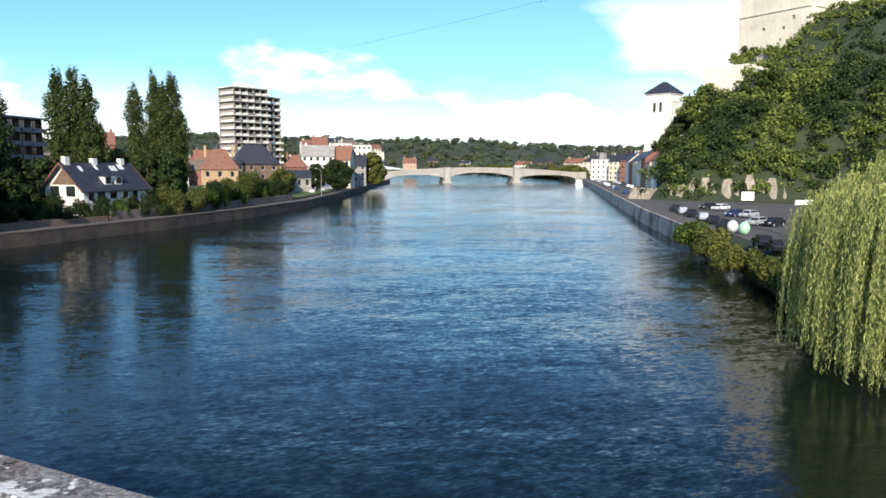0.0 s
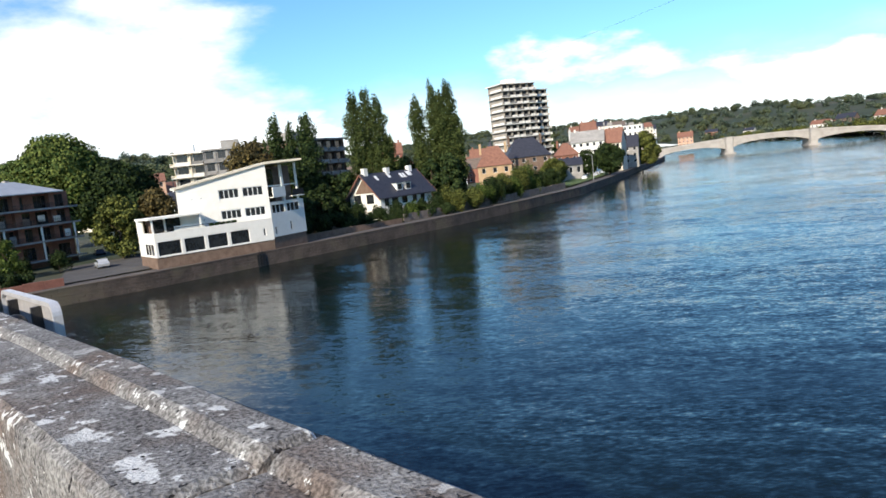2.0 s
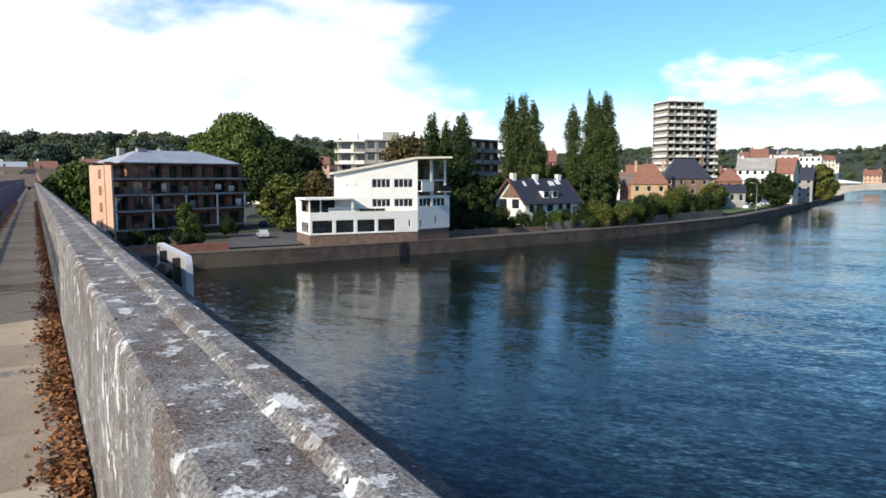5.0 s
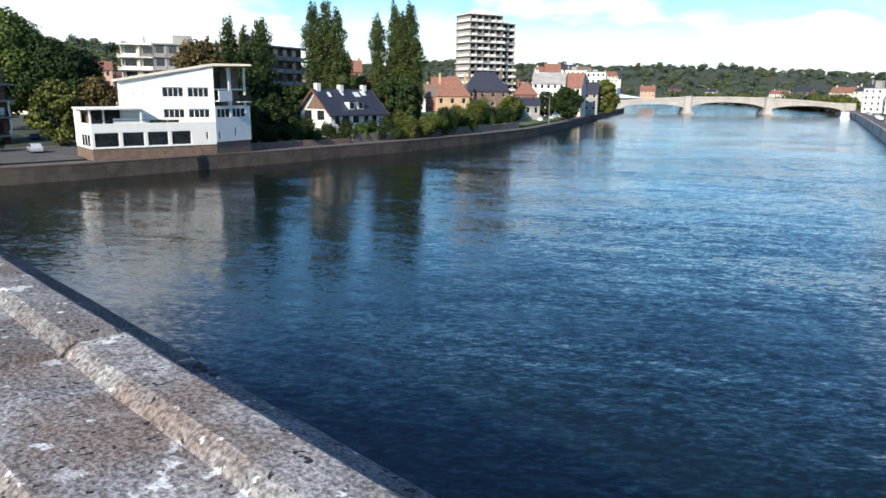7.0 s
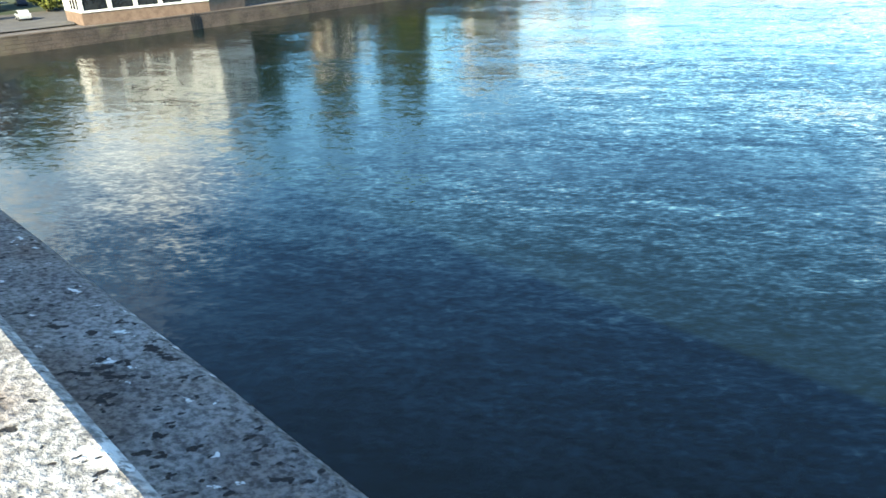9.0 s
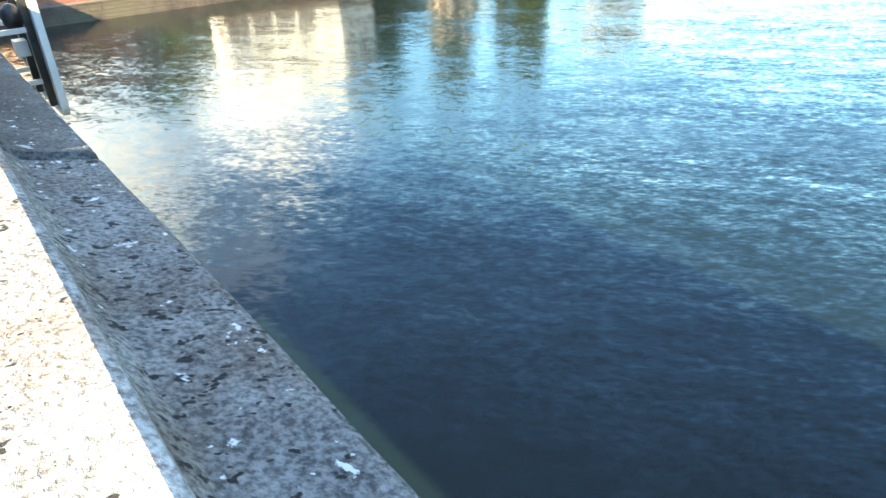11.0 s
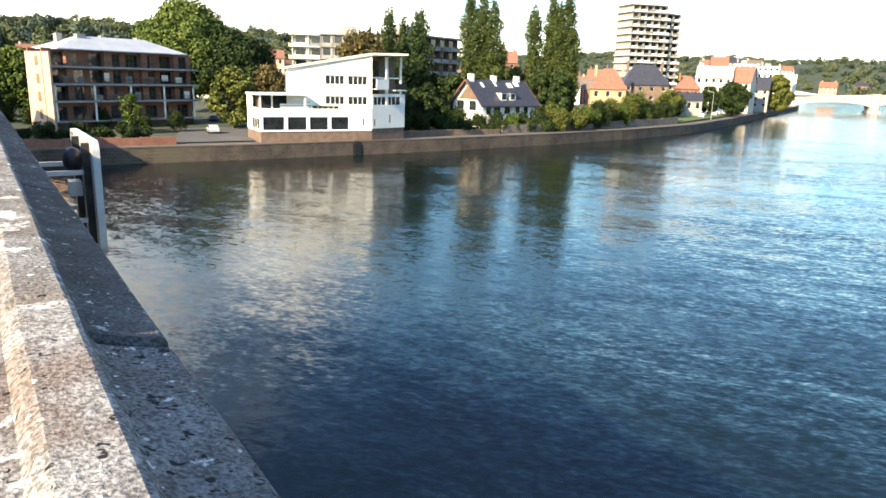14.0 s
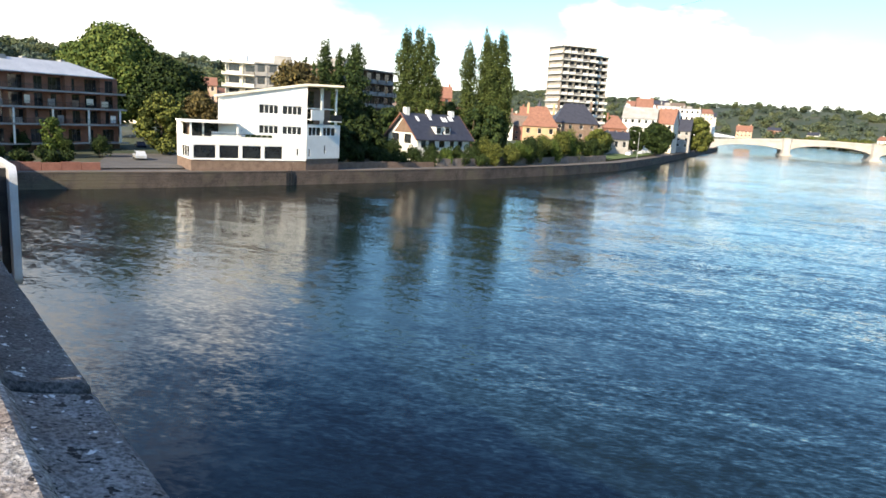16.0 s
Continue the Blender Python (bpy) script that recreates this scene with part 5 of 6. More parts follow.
bmesh.ops.create_uvsphere(bm, u_segments=18, v_segments=12, radius=1.0, matrix=pose(0, 0, 0.9) @ Matrix.Diagonal((0.8, 0.8, 0.95, 1)))
part("shell", bm, CAR_MATS[2], bottle_bank2, smooth=True)


# ---- garden walls and small structures on the left bank ----
def garden_wall(name, pts, z, h, mat, label, thick=0.45):
    bm = bmesh.new()
    for (xa, ya), (xb, yb) in zip(pts, pts[1:]):
        d = Vector((xb - xa, yb - ya))
        n = max(1, int(d.length / 2.2))
        nx, ny = -d.y / d.length * thick, d.x / d.length * thick
        for k in range(n):
            a, b = Vector((xa, ya)) + d * (k / n), Vector((xa, ya)) + d * ((k + 0.985) / n)
            dz = noise.noise((a.x * 0.3, a.y * 0.3, 0)) * 0.25
            prism(bm, [(a.x, a.y), (b.x, b.y), (b.x + nx, b.y + ny), (a.x + nx, a.y + ny)], 2, z - 0.8, z + h + dz)
    ob = structure(name, bm, mat, label, "wall")
    return ob


garden_wall("garden_wall", [(bank_left(y) - 4.6, y) for y in range(64, 90, 5)], QUAY_L, 1.1, BRICK_DK, "low brown brick garden wall behind the quay path")
garden_wall("garden_wall", [(bank_left(y) - 5.0, y) for y in range(90, 166, 5)], QUAY_L, 1.7, GARDEN, "pinkish stone garden wall behind the quay path")
garden_wall("garden_wall", [(-107.5 - 0.05 * abs(y - 10), y) for y in range(-30, 27, 5)], QUAY_L, 1.2, BRICK_RED, "low red brick wall in front of the apartments")
bm = bmesh.new()
box(bm, -113, -108.2, 56, 64, QUAY_L - 1, QUAY_L + 1.0)
structure("garden_terrace", bm, BRICK_DK, "low brown brick terrace beside the white villa", "wall")
strip("lawn", bank_left, -1, 4.5, 16, 168, 330, QUAY_L + 0.5, GRASS, "sunlit strip of lawn beside the quay", "lawn")


garden_wall("white_wall", [(2, 199), (14, 206), (30, 208)], QUAY_RT, 1.3, WHITE, "low white wall at the foot of the hill")
board = thing("notice_board", "white notice board on two posts beside the car park", "sign", pose(-9, 192, QUAY_RT, 0, 0, 12))
bx("board", (-1.5, 1.5, -0.05, 0.05, 1.2, 3.4), WHITE, board)
for s in (-1.2, 1.2):
    bx("post", (s - 0.06, s + 0.06, 0.05, 0.15, 0, 3.4), METAL_DK, board)


def street_lamp(x, y, z, heading):
    lamp = thing("street_lamp", "slim grey street lamp beside the road", "lamp", pose(x, y, z, 0, 0, heading), group="street lamps")
    bm = bmesh.new()
    tube(bm, (0, 0, 0), (0, 0, 8.5), 0.09, 0.05, 8)
    part("pole", bm, SIGN_GREY, lamp)
    bm = bmesh.new()
    tube(bm, (0, 0, 8.45), (1.6, 0, 8.9), 0.045, 0.035, 6)
    part("arm", bm, SIGN_GREY, lamp)
    bx("head", (1.4, 2.1, -0.14, 0.14, 8.82, 8.98), SIGN_GREY, lamp)


for k in range(4, 8):
    y = 132 + k * 38
    street_lamp(bank_right(y) + 3.6, y, QUAY_RT + 0.1, 15)
for k in range(5):
    y = 196 + k * 42
    street_lamp(bank_left(y) - 3.2, y, QUAY_L + 0.1, 200)

# ---- trees ----
def tree(name, label, x, y, z, h, r, mat, trunk_r=0.35, clumps=26, seed=1, per=9, leaf=0.32, low=0.25, group="trees"):
    """A broad tree: trunk, limbs, and a crown of many leaf clumps."""
    rg = random.Random(seed)
    ob = thing(name, label, "tree", pose(x, y, z), group=group)
    bm = bmesh.new()
    tube(bm, (0, 0, -0.5), (0, 0, h * 0.45), trunk_r, trunk_r * 0.65, 9)
    blobs = []
    for k in range(clumps):
        u = (k + 0.5) / clumps
        zz = low + (1 - low) * u
        rr = r * math.sqrt(max(0.05, 1 - ((zz - low) / (1 - low) * 1.9 - 0.85) ** 2 * 0.95)) * 0.72
        a = k * 2.4 + rg.uniform(-0.5, 0.5)
        c = (rr * math.cos(a) * rg.uniform(0.5, 1.05), rr * math.sin(a) * rg.uniform(0.5, 1.05), h * (zz * 0.9 + 0.03))
        s = r * rg.uniform(0.26, 0.42)
        blobs.append((*c, s, s, s * rg.uniform(0.65, 0.9)))
        if k % 3 == 0:
            tube(bm, (0, 0, h * min(0.45, zz * 0.7)), c, trunk_r * 0.4, 0.04, 6)
    part("trunk", bm, BARK, ob)
    cr = new("crown", cloud_mesh("crown", blobs, per, leaf, mat, 0.35, seed=seed))
    cr.parent = ob
    return ob


def poplar(x, y, z, h, r, seed, mat=None, group="poplars by the river"):
    """A Lombardy poplar: a narrow flame-shaped crown of upright clumps."""
    rg = random.Random(seed)
    ob = thing("poplar", "tall narrow dark green poplar", "tree", pose(x, y, z), group=group)
    bm = bmesh.new()
    tube(bm, (0, 0, -0.5), (0, 0, h * 0.9), 0.42, 0.05, 8)
    blobs = []
    n = 38
    lean = rg.uniform(0, 6.28)
    for k in range(n):
        u = (k + 0.5) / n
        prof = 1.25 * r * (1.0 if u > 0.12 else 0.75) * min(1.0, 0.25 + ((1.02 - u) / 0.30) ** 0.8) * rg.uniform(0.62, 1.25)
        a = k * 2.4 + lean
        off = prof * rg.uniform(0.35, 0.6)
        cx, cy = off * math.cos(a), off * math.sin(a)
        blobs.append((cx, cy, h * (0.05 + 0.88 * u), prof * rg.uniform(0.42, 0.62), prof * rg.uniform(0.42, 0.62), h * rg.uniform(0.045, 0.085)))
        if k % 4 == 1:
            tube(bm, (0, 0, h * 0.85 * u), (cx * 1.2, cy * 1.2, h * (0.06 + 0.9 * u)), 0.09, 0.02, 5)
    part("trunk", bm, BARK, ob)
    cr = new("crown", cloud_mesh("crown", blobs, 13, 0.19, mat or LEAF_POP, 0.3, seed=seed))
    cr.parent = ob
    return ob


def bush(x, y, z, rx, ry, h, mat, seed, label="dense green garden bush", group="bushes", leaf=0.14, per=26):
    rg = random.Random(seed)
    ob = thing("bush", label, "bush", pose(x, y, z), group=group)
    blobs = [(rg.uniform(-0.55, 0.55) * rx, rg.uniform(-0.55, 0.55) * ry, h * rg.uniform(0.25, 0.72), rx * rg.uniform(0.3, 0.5), ry * rg.uniform(0.3, 0.5), h * rg.uniform(0.22, 0.34)) for _ in range(11)]
    bm = bmesh.new()
    for b in blobs[:5]:
        tube(bm, (b[0] * 0.3, b[1] * 0.3, -0.3), (b[0], b[1], b[2]), 0.06, 0.02, 5)
    part("stem", bm, BARK, ob)
    f = new("foliage", cloud_mesh("foliage", blobs, per, leaf, mat, 0.3, seed=seed))
    f.parent = ob
    return ob


for k, (x, y, top, r) in enumerate(((-133.9, 75.1, 27.2, 1.6), (-132.4, 77.4, 25.2, 1.5), (-129.9, 79.8, 26.8, 2.1), (-139.5, 73.2, 23.4, 0.9), (-138.2, 74.6, 22.6, 0.8))):
    poplar(x, y, 3.5, (top - 3.5) * 1.035, r * 1.12, 20 + k, LEAF_SHADE)
for k, (x, y, top, r) in enumerate(((-144.4, 103.1, 33.2, 2.0), (-143.2, 106.2, 33.7, 1.9), (-140.9, 107.8, 31.8, 1.9), (-139.9, 109.6, 22.0, 1.4))):
    poplar(x, y, 3.5, (top - 3.5) * 1.035, r * 1.12, 40 + k)
for k, (x, y, top, r) in enumerate(((-140.7, 120.4, 31.2, 2.0), (-137.9, 123.7, 34.1, 2.0), (-136.4, 124.6, 32.0, 1.9), (-135.0, 126.4, 34.3, 2.1), (-133.8, 127.6, 26.0, 1.6))):
    poplar(x, y, 3.5, (top - 3.5) * 1.035, r * 1.12, 60 + k)
tree("tree", "large spreading green tree behind the apartments", -177, 44.5, 3.5, 23.6, 11.5, LEAF_SLOPE, 0.6, 60, 3, 9, 0.34)
tree("tree", "large dark green tree behind the apartments", -170, 54, 3.5, 17, 9.5, LEAF_DK, 0.6, 40, 4, 9, 0.36)
tree("tree", "small yellow-green tree beside the side street", -136, 42, 2.5, 11.5, 4.6, LEAF_OL, 0.22, 24, 5, 12, 0.26, 0.12)
tree("tree", "reddish-leaved tree beside the villa", -142, 51.5, 3, 11.5, 4.6, LEAF_BR, 0.25, 24, 6, 12, 0.26, 0.12)
tree("tree", "reddish brown tree behind the villa roof", -128, 66, 3, 18.5, 6.0, LEAF_BR, 0.3, 30, 7, 10, 0.28, 0.2)
tree("tree", "dark garden tree between villa and house", -122, 74, 3, 7.5, 3.4, LEAF_DK, 0.25, 20, 8, 12, 0.26, 0.05)
tree("tree", "dark garden tree between villa and house", -126, 79, 3, 9, 3.6, LEAF_DK, 0.25, 20, 9, 12, 0.26, 0.05)
for k, (x, y, h, r) in enumerate(((-126.0, 71.5, 14.0, 3.8), (-127.5, 75.0, 14.5, 3.8), (-130.0, 79.5, 13.5, 3.8), (-130.5, 84.5, 11.0, 3.4), (-117.5, 69.0, 8.5, 2.8), (-120.5, 79.0, 6.0, 2.6), (-119.5, 74.5, 7.0, 2.8))):
    tree("tree", "dark dense garden tree beside the white villa", x, y, 3, h, r, LEAF_DK, 0.25, 24, 80 + k, 12, 0.26, 0.04)
for k, (x, y, h, r) in enumerate(((-137.0, 119.5, 12.0, 4.0), (-133.0, 122.5, 13.0, 4.0), (-146.0, 100.0, 11.0, 4.0), (-142.0, 112.5, 10.0, 3.6))):
    tree("tree", "dark undergrowth tree below the poplars", x, y, 3, h, r, LEAF_SHADE, 0.25, 22, 90 + k, 12, 0.26, 0.04)
tree("tree", "round green tree beside the quay near the flats", -178, 290, 3, 14.5, 6.5, LEAF_OL, 0.3, 24, 35, 8, 0.4, 0.1)
for k, (x, y, h) in enumerate(((-200, 268, 12), (-190, 262, 11), (-207, 292, 13), (-234, 330, 15), (-176, 226, 10), (-225, 262, 12), (-240, 300, 16))):
    tree("tree", "dark green tree among the town houses", x, y, 3, h, 4.5, LEAF_SHADE if k % 2 else LEAF_SLOPE, 0.25, 20, 120 + k, 8, 0.36, 0.08)
tree("tree", "yellowish tree behind the poplars", -150, 122, 4, 12, 5, LEAF_OL, 0.3, 20, 10, 10, 0.3, 0.1)
tree("tree", "round green tree on the quay lawn", -154, 224, 3, 11, 6.2, LEAF_DK, 0.3, 26, 12, 9, 0.35, 0.1)
tree("tree", "round green tree near the bridge head", -196, 300, 3, 11, 6.5, LEAF_OL, 0.3, 24, 13, 8, 0.4, 0.1)
tree("tree", "olive green tree before the town houses", -150, 186, 3, 8, 4.6, LEAF_OL, 0.25, 22, 31, 10, 0.3, 0.08)
tree("tree", "dark green tree before the town houses", -158, 198, 3, 7, 4.2, LEAF_DK, 0.25, 22, 32, 10, 0.3, 0.08)
tree("tree", "dark green tree beside the quay lawn", -172, 236, 3, 9, 5.0, LEAF_DK, 0.25, 22, 33, 10, 0.3, 0.08)
tree("tree", "olive green tree beside the quay lawn", -178, 262, 3, 9, 5.0, LEAF_OL, 0.25, 22, 34, 10, 0.3, 0.08)
tree("tree", "small green tree before the apartments", -128.5, 22.5, 2.3, 6.5, 2.2, LEAF_GR, 0.12, 18, 14, 16, 0.17, 0.25)
tree("tree", "tall green tree at the bridge end", -160, 8, 3, 13, 6, LEAF_GR, 0.3, 26, 15, 9, 0.34, 0.1)
tree("tree", "green tree at the bridge end", -150, 2, 3, 9.5, 4, LEAF_DK, 0.3, 22, 16, 10, 0.3, 0.1)

seedk = 100
for x, y, rx, h, mat in ((-113.0, 108, 2.6, 4.6, LEAF_OL), (-114.5, 113, 3.0, 5.0, LEAF_OL), (-117, 118, 3.2, 5.2, LEAF_GR), (-117.5, 123, 3.0, 6.4, LEAF_DK), (-119.5, 128, 3.2, 6.2, LEAF_OL), (-121, 133.5, 3.4, 6.6, LEAF_GR), (-123, 139, 3.4, 7.6, LEAF_OL), (-125.5, 145, 3.6, 7.8, LEAF_GR),
                       (-128, 150, 3.2, 6.4, LEAF_DK), (-130.5, 160, 3.4, 6.0, LEAF_DK), (-133.5, 166, 3.2, 5.6, LEAF_DK), (-112.2, 103, 2.0, 3.0, LEAF_DK), (-113.6, 98.5, 1.8, 3.4, LEAF_DK), (-113.4, 94, 1.5, 3.6, LEAF_GR), (-113.0, 90.5, 1.6, 3.2, LEAF_DK),
                       (-112.6, 87, 1.8, 2.6, LEAF_DK), (-113.6, 82, 2.0, 3.6, LEAF_DK), (-113.6, 77.5, 2.2, 4.2, LEAF_DK), (-114, 72.5, 2.2, 4.6, LEAF_DK), (-114.5, 68, 2.2, 5.2, LEAF_DK), (-116.5, 92, 1.9, 5.0, LEAF_DK), (-117, 96, 1.8, 4.7, LEAF_GR), (-117, 100, 2.0, 4.9, LEAF_DK), (-117.5, 104.5, 2.0, 5.0, LEAF_DK), (-118.5, 109, 2.4, 5.6, LEAF_OL), (-116, 87.5, 1.9, 4.6, LEAF_DK), (-117.5, 83, 2.4, 5.6, LEAF_DK), (-128.0, 30.0, 1.9, 4.6, LEAF_DK), (-131.5, 25.5, 1.5, 3.8, LEAF_DK), (-136, 19, 1.9, 4.2, LEAF_DK), (-140, 15, 1.8, 3.8, LEAF_DK), (-127.0, 21, 1.2, 2.4, LEAF_DK), (-144, 9, 2.2, 4.2, LEAF_DK), (-150, 5, 2.2, 5.2, LEAF_DK)):
    seedk += 1
    bush(x - 1.6, y, QUAY_L + 0.1, rx, rx, h * (1.12 if y > 105 else 0.9), mat, seedk, {"olive_leaves": "yellow-green sunlit garden bush by the quay wall", "green_leaves": "bright green garden bush by the quay wall", "dark_leaves": "dark green clipped garden bush"}[mat.name])
for k in range(9):
    seedk += 1
    bush(-113.5 - 0.9 * k + 2.0 * math.sin(k * 1.7), 21.5 - 2.6 * k, QUAY_L + 0.2, 1.7, 1.9, 2.4 + 0.7 * math.sin(k * 2.9), LEAF_DK, seedk, "dark green hedge shrub behind the low brick wall", "hedge before the apartments")
# right bank: bushes over the quay edge, reeds, willow
for x, y, rx, ry, h, mat in ((-12.2, 104, 3.4, 4.5, 4.6, LEAF_GR), (-10.0, 97, 3.0, 4.5, 4.0, LEAF_OL), (-15.2, 114, 1.8, 3.0, 3.0, LEAF_OL), (-7.0, 88, 2.4, 4.5, 3.0, LEAF_OL), (-7.5, 119, 2.2, 3.4, 2.8, LEAF_GR), (1.0, 84, 3.0, 5, 4.4, LEAF_OL), (5.0, 90, 3, 4, 5.0, LEAF_OL)):
    seedk += 1
    bush(x, y, 0.8 if x < -5 or y < 100 else 2.6, rx, ry, h, mat, seedk, "ragged green bush growing on the quay edge", "quay bushes", 0.17, 18)

for k in range(10):
    y = 62 + k * 3.0
    seedk += 1
    bush(bank_right(y) + 1.0 + noise.noise((k * 1.7, 0, 5)) * 0.8, y, 0.4, 1.8, 2.3, 3.0 + noise.noise((k * 0.9, 4, 0)) * 0.9, (LEAF_OL, LEAF_GR, LEAF_OL)[k % 3], seedk, "ragged yellow-green scrub on the river bank", "river bank scrub", 0.14, 22)


def willow(x, y, z, h, r, seed):
    """A weeping willow: trunk, limbs and curtains of hanging leafy twigs."""
    rg = np.random.default_rng(seed)
    ob = thing("weeping_willow", "large pale green weeping willow hanging over the water", "tree", pose(x, y, z))
    bm = bmesh.new()
    tube(bm, (0, 0, -1.5), (0, 0, h * 0.5), 0.6, 0.42, 10)
    pos, nor = [], []
    for k in range(440):
        a = rg.uniform(0, math.tau)
        rr = r * math.sqrt(rg.uniform(0.04, 1.0)) if k % 2 else r * rg.uniform(0.82, 1.0)
        dome = h * (0.99 - 0.42 * (rr / r) ** 3.0) + rg.normal() * 0.35
        cx, cy = rr * math.cos(a), rr * math.sin(a)
        if k % 9 == 0:
            tube(bm, (0, 0, h * 0.46), (cx * 0.6, cy * 0.6, h * 0.74), 0.2, 0.09, 6)
            tube(bm, (cx * 0.6, cy * 0.6, h * 0.74), (cx, cy, dome), 0.09, 0.02, 5)
        for s in range(12):
            ox, oy = rg.normal() * 0.5, rg.normal() * 0.5
            drop = rg.uniform(0.5, 1.0) * (dome - 0.3 + z) if rr > r * 0.55 else rg.uniform(1.5, 4.5)
            m = int(drop / 0.085)
            t = np.linspace(0, 1, m)
            out = 0.55 * np.sin(t * 1.6)
            px = cx + ox + math.cos(a) * out + rg.normal(size=m) * 0.05
            py = cy + oy + math.sin(a) * out + rg.normal(size=m) * 0.05
            pz = dome + 0.25 * np.sin(t * 3.1) - t * drop
            pos.append(np.stack((px, py, pz), 1))
            nn = rg.normal(size=(m, 3))
            nn[:, 0] += math.cos(a) * 0.9
            nn[:, 1] += math.sin(a) * 0.9
            nor.append(nn)
    part("trunk", bm, BARK, ob)
    pos, nor = np.concatenate(pos), np.concatenate(nor)
    n = len(pos)
    nor /= np.linalg.norm(nor, axis=1)[:, None]
    t = np.stack((rg.normal(size=n) * 0.35, rg.normal(size=n) * 0.35, np.ones(n)), 1)
    b = np.cross(nor, t)
    b /= np.linalg.norm(b, axis=1)[:, None]
    ln, wd = 0.12 * (0.7 + 0.7 * rg.random(n))[:, None], 0.028
    v = np.stack((pos - t * ln, pos - b * wd, pos + t * ln, pos + b * wd), 1).reshape(-1, 3)
    me = bpy.data.meshes.new("crown")
    me.vertices.add(4 * n)
    me.vertices.foreach_set("co", v.astype(np.float32).ravel())
    me.loops.add(4 * n)
    me.loops.foreach_set("vertex_index", np.arange(4 * n, dtype=np.int32))
    me.polygons.add(n)
    me.polygons.foreach_set("loop_start", np.arange(0, 4 * n, 4, dtype=np.int32))
    me.update(calc_edges=True)
    me.materials.append(LEAF_WIL)
    cr = new("crown", me)
    cr.parent = ob
    return ob


willow(13.0, 54.0, 2.8, 12.4, 13.4, 9)


# ---- woods ----
def woods(name, label, spots, mat, per, leaf, seed):
    rg = random.Random(seed)
    blobs = []
    for x, y, z, r in spots:
        for k in range(4):
            s = r * rg.uniform(0.5, 0.75)
            blobs.append((x + rg.uniform(-0.7, 0.7) * r, y + rg.uniform(-0.7, 0.7) * r, z + r * rg.uniform(0.1, 1.1), s, s, s * rg.uniform(0.6, 1.05)))
    return tagged(new(name, cloud_mesh(name, blobs, per, leaf, mat, 0.45, seed=seed)), label, "woods", kind="stuff")


rg = random.Random(77)
spots = {0: [], 1: [], 2: []}
for k in range(75 * 80):
    x, y = -90 + (k % 75) * 3.0 + rg.uniform(-1.5, 1.5), 198 + (k // 75) * 2.6 + rg.uniform(-1.3, 1.3)
    h = hill(x, y)
    if h < 4.2 or (y > 300 and x > -10) or (y > 315 and h > 40) or rg.random() < 0.12:
        continue
    if -24 < x < 12 and 277 < y < 300 and h > 44:
        continue
    if -28 < x < -6 and 247 < y < 254 and h > 24:
        continue
    # Darker leaves low on the slope, yellower towards the top, broken up by noise.
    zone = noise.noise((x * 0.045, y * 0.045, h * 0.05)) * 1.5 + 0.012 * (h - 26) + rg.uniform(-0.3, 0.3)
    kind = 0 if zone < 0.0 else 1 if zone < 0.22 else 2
    spots[kind].append((x, y, QUAY_RT + h - 0.5, rg.uniform(1.8, 3.9) if h < 40 else rg.uniform(1.2, 2.4)))
for k in range(48):
    x = -38 + k * 2.2
    y = float(np.interp(x, [-40, 10, 60, 160], [208, 224, 214, 170]))
    if x < 6 and rg.random() < 0.3:
        continue
    spots[k % 3].append((x, y + rg.uniform(-0.5, 2.0), QUAY_RT + rg.uniform(0.5, 3.5), rg.uniform(1.6, 2.8)))
    spots[(k + 1) % 3].append((x + 1, y + rg.uniform(2.5, 6.0), QUAY_RT + rg.uniform(4, 8), rg.uniform(2.0, 3.2)))
for k in range(11):
    spots[k % 3].append((-31 + k * 2.5, 246 - 0.3 * k, QUAY_RT + hill(-31 + k * 2.5, 246) + rg.uniform(0, 2.0), rg.uniform(2.2, 3.4)))
# overgrown bank from the retaining wall up to the foot of the fort
for k in range(120):
    u = rg.random()
    v = rg.random()
    spots[2 if rg.random() < 0.7 else 1].append((-21 + 32 * u + 3 * v, 264 + 14 * v, 44.5 + 9.0 * v + 1.2 * u, rg.uniform(1.0, 2.0)))
for k in range(60):
    u, v = rg.random(), rg.uniform(-1, 1)
    spots[k % 3].append((-39 + 14 * u + v, 254 + 3 * v, 18 + 19 * u + 1.5 * v, rg.uniform(1.8, 3.0)))
for k in range(44):
    u, v = rg.random(), rg.random()
    spots[k % 3].append((-32 + 19 * u, 249 + 2.5 * v, 26 + 9.0 * v + 2.0 * u, rg.uniform(1.8, 2.8)))
for k in range(110):
    u, v = rg.random(), rg.random()
    spots[2 if rg.random() < 0.7 else 1].append((9 + 26 * u, 270 + 14 * v + 14 * u, 52 + 8 * v + 7.5 * u, rg.uniform(1.4, 2.6)))
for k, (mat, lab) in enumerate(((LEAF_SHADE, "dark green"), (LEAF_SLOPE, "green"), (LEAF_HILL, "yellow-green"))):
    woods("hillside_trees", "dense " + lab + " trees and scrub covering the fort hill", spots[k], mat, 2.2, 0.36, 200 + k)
far = []
for k in range(3600):
    y = rg.uniform(-150, 1800)
    d = rg.uniform(140, 1000)
    x = bank_left(min(y, 1190)) - d
    if y > 150 and d < 210:
        continue
    if math.hypot(x, y) < 230 or (d < 420 and rg.random() < 0.6):
        continue
    far.append((x, y, land_height(x, y, -1), rg.uniform(3.5, 7) * (1 if d < 500 else 1.5)))
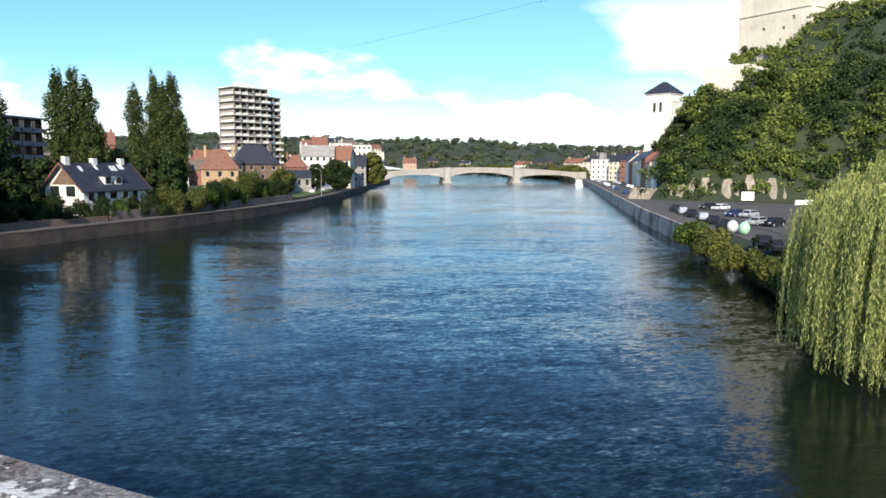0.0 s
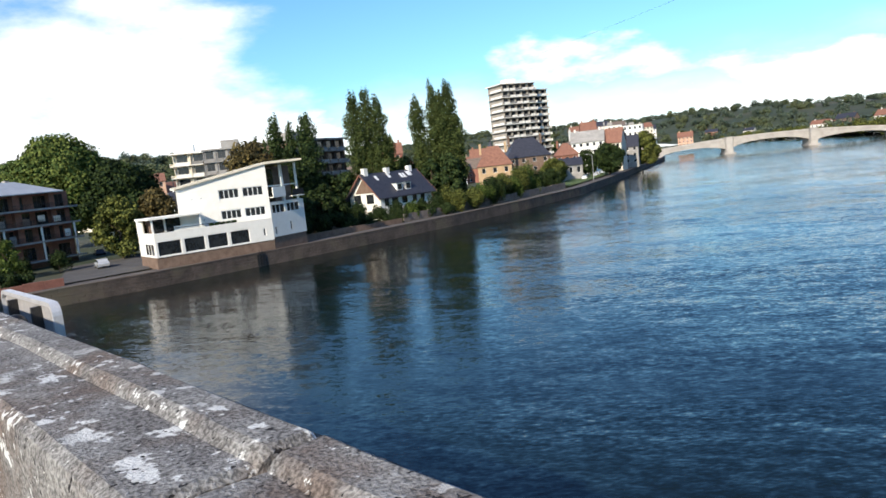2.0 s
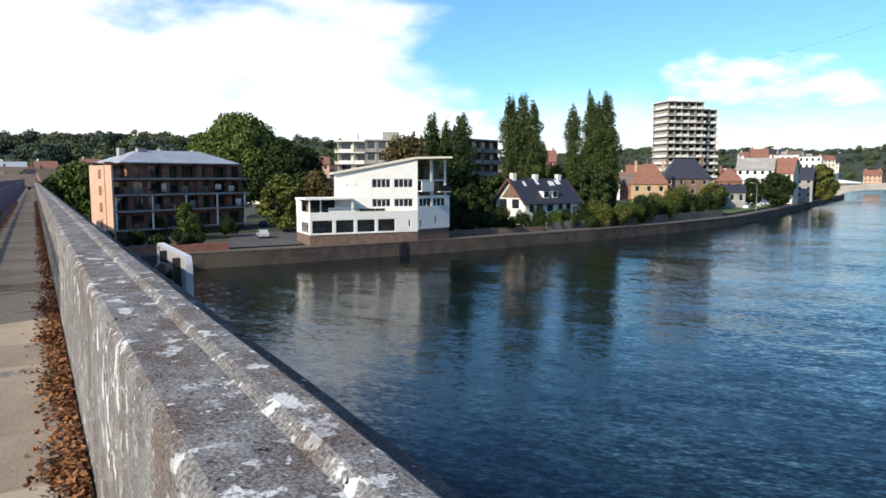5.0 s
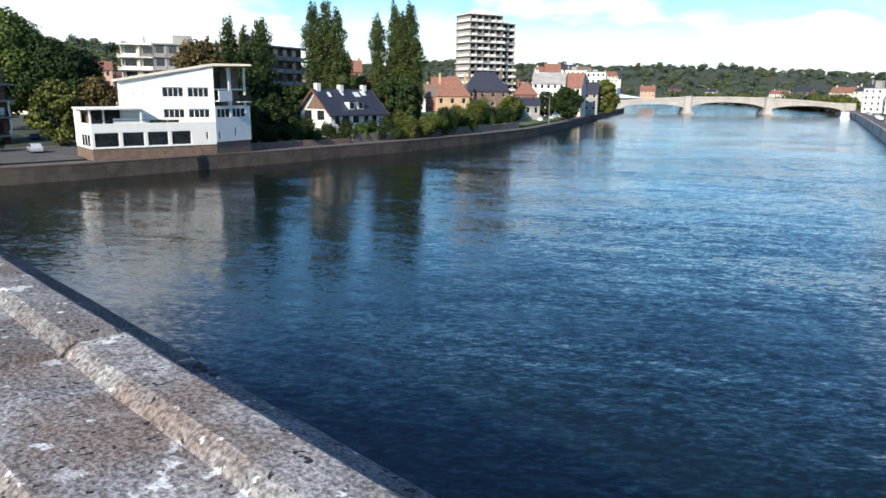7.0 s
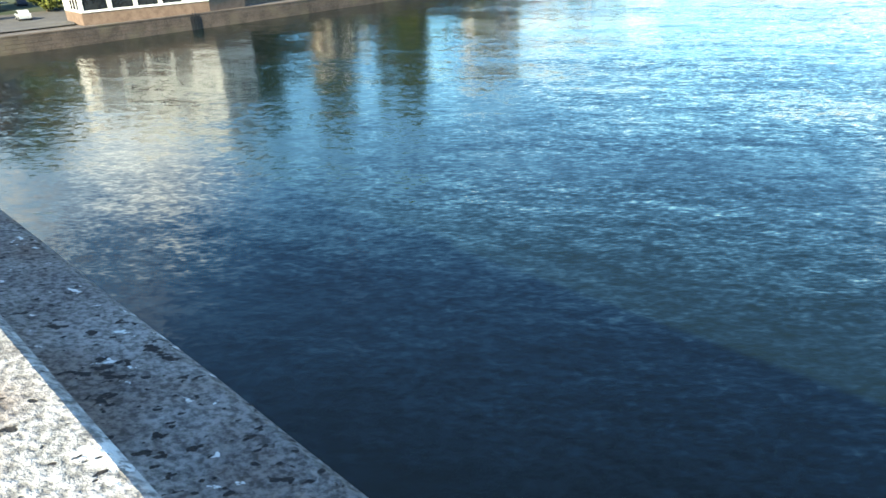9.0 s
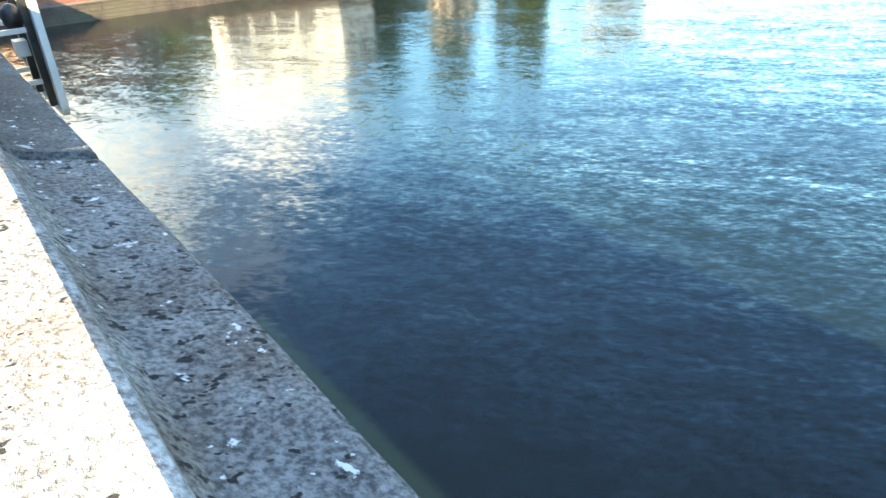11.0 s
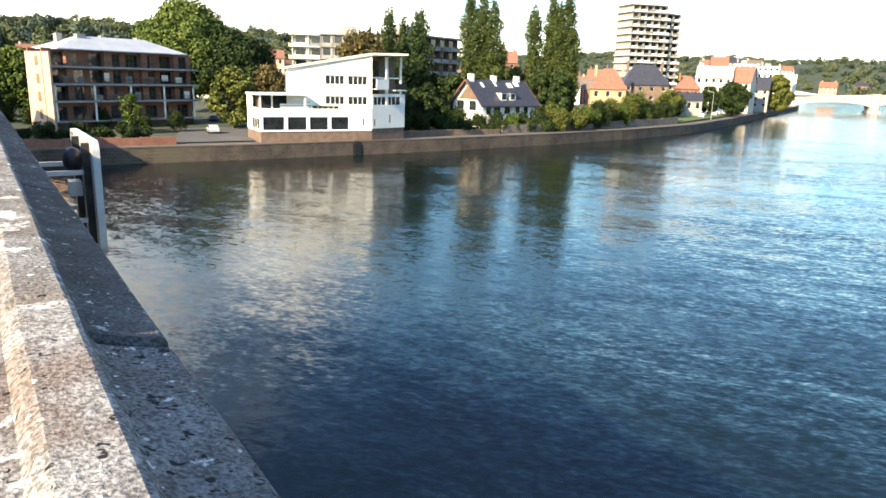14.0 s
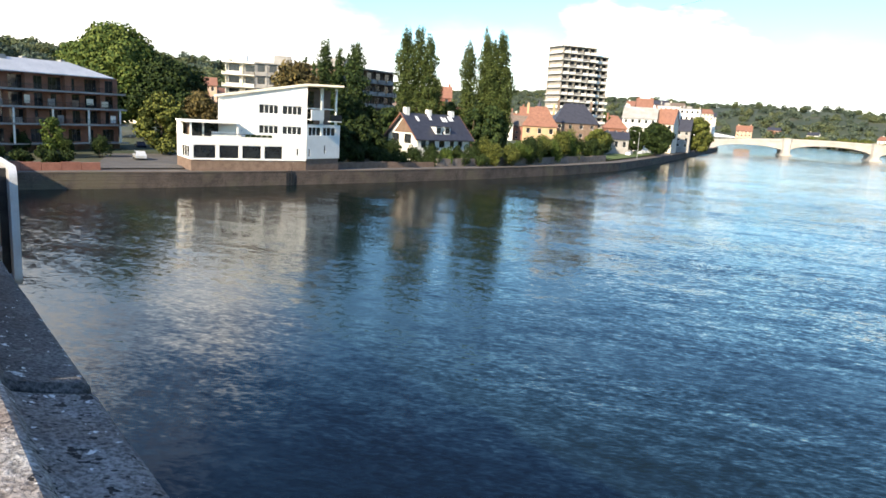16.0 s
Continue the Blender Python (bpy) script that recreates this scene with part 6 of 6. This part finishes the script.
for k in range(1300):
    x, y = rg.uniform(-1150, 350), rg.uniform(560, 1700)
    side = -1 if x < (bank_left(min(y, 1190)) + bank_right(min(y, 1190))) / 2 else 1
    if bank_left(min(y, 1190)) - 6 < x < bank_right(min(y, 1190)) + 6:
        continue
    far.append((x, y, land_height(x, y, side), rg.uniform(4, 9)))
woods("distant_woods", "green woods on the distant hills with haze in their colour", [q for i, q in enumerate(far) if i % 5 < (3 if q[1] > 300 else 2)], LEAF_FAR, 0.34, 1.25, 301)
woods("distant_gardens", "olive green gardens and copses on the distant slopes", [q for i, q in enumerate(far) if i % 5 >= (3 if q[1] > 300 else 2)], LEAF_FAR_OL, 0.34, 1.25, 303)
bank = []
for k in range(46):
    y = 520 + k * 8
    bank.append((bank_right(y) + rg.uniform(2, 14), y, 3, rg.uniform(3.5, 6.5)))
for k in range(40):
    y = 470 + k * 10
    bank.append((bank_left(y) - rg.uniform(4, 22), y, 3, rg.uniform(3, 5.5)))
woods("riverside_trees", "yellow-green trees on the banks beyond the bridge", bank, LEAF_OL, 2.0, 0.6, 302)

# ---- cliff below the woods ----
bm = bmesh.new()
for k in range(34):
    x = -40 + k * 3.0
    y = float(np.interp(x, [-40, 10, 60, 160], [208, 224, 214, 170])) + 1.0
    hgt = 3.0 + 5 * abs(noise.noise((k * 0.45, 3, 1))) + (2 if 3 < k < 13 else 0)
    pts = [(x - 2.4, y), (x - 1.2, y - 1.0 - noise.noise((k, 0, 0)) * 0.9), (x + 1.0, y - 1.3 - noise.noise((k, 5, 0)) * 0.9), (x + 2.4, y), (x + 2.4, y + 4), (x - 2.4, y + 4)]
    lo = [bm.verts.new((p[0], p[1], QUAY_RT - 0.5)) for p in pts]
    hi = [bm.verts.new((x + (p[0] - x) * (0.35 + 0.4 * abs(noise.noise((k * 1.3, 8, 0)))) + noise.noise((k * 2.1, 1, 2)) * 1.6, p[1] + 1.5, QUAY_RT + hgt + noise.noise((p[0] * 2, p[1], 7)) * 1.5)) for p in pts]
    mid = [bm.verts.new(((a.co + b.co) / 2 + Vector((noise.noise((a.co.x, a.co.y, 9)) * 0.9, -0.5 + noise.noise((a.co.y, a.co.x, 4)) * 0.9, 0)))) for a, b in zip(lo, hi)]
    for ra, rb in ((lo, mid), (mid, hi)):
        for i in range(6):
            bm.faces.new((ra[i], ra[(i + 1) % 6], rb[(i + 1) % 6], rb[i]))
    bm.faces.new(hi)
structure("cliff", bm, ROCK, "broken pale limestone cliff at the foot of the wooded hill", "rock")

# ---- overhead cable ----
cu = bpy.data.curves.new("overhead_cable", "CURVE")
cu.dimensions, cu.bevel_depth, cu.bevel_resolution = "3D", 0.03, 1
sp = cu.splines.new("POLY")
pa, pb = Vector((-339.9, 393.2, 79.8)), Vector((-10.9, 140.5, 50.9))
sp.points.add(40)
for i in range(41):
    u = i / 40
    q = pa.lerp(pb, u)
    sp.points[i].co = (q.x, q.y, q.z - 1.5 * 4 * u * (1 - u), 1)
cu.materials.append(METAL_DK)
tagged(new("overhead_cable", cu), "thin dark cable strung high across the river", "cable")
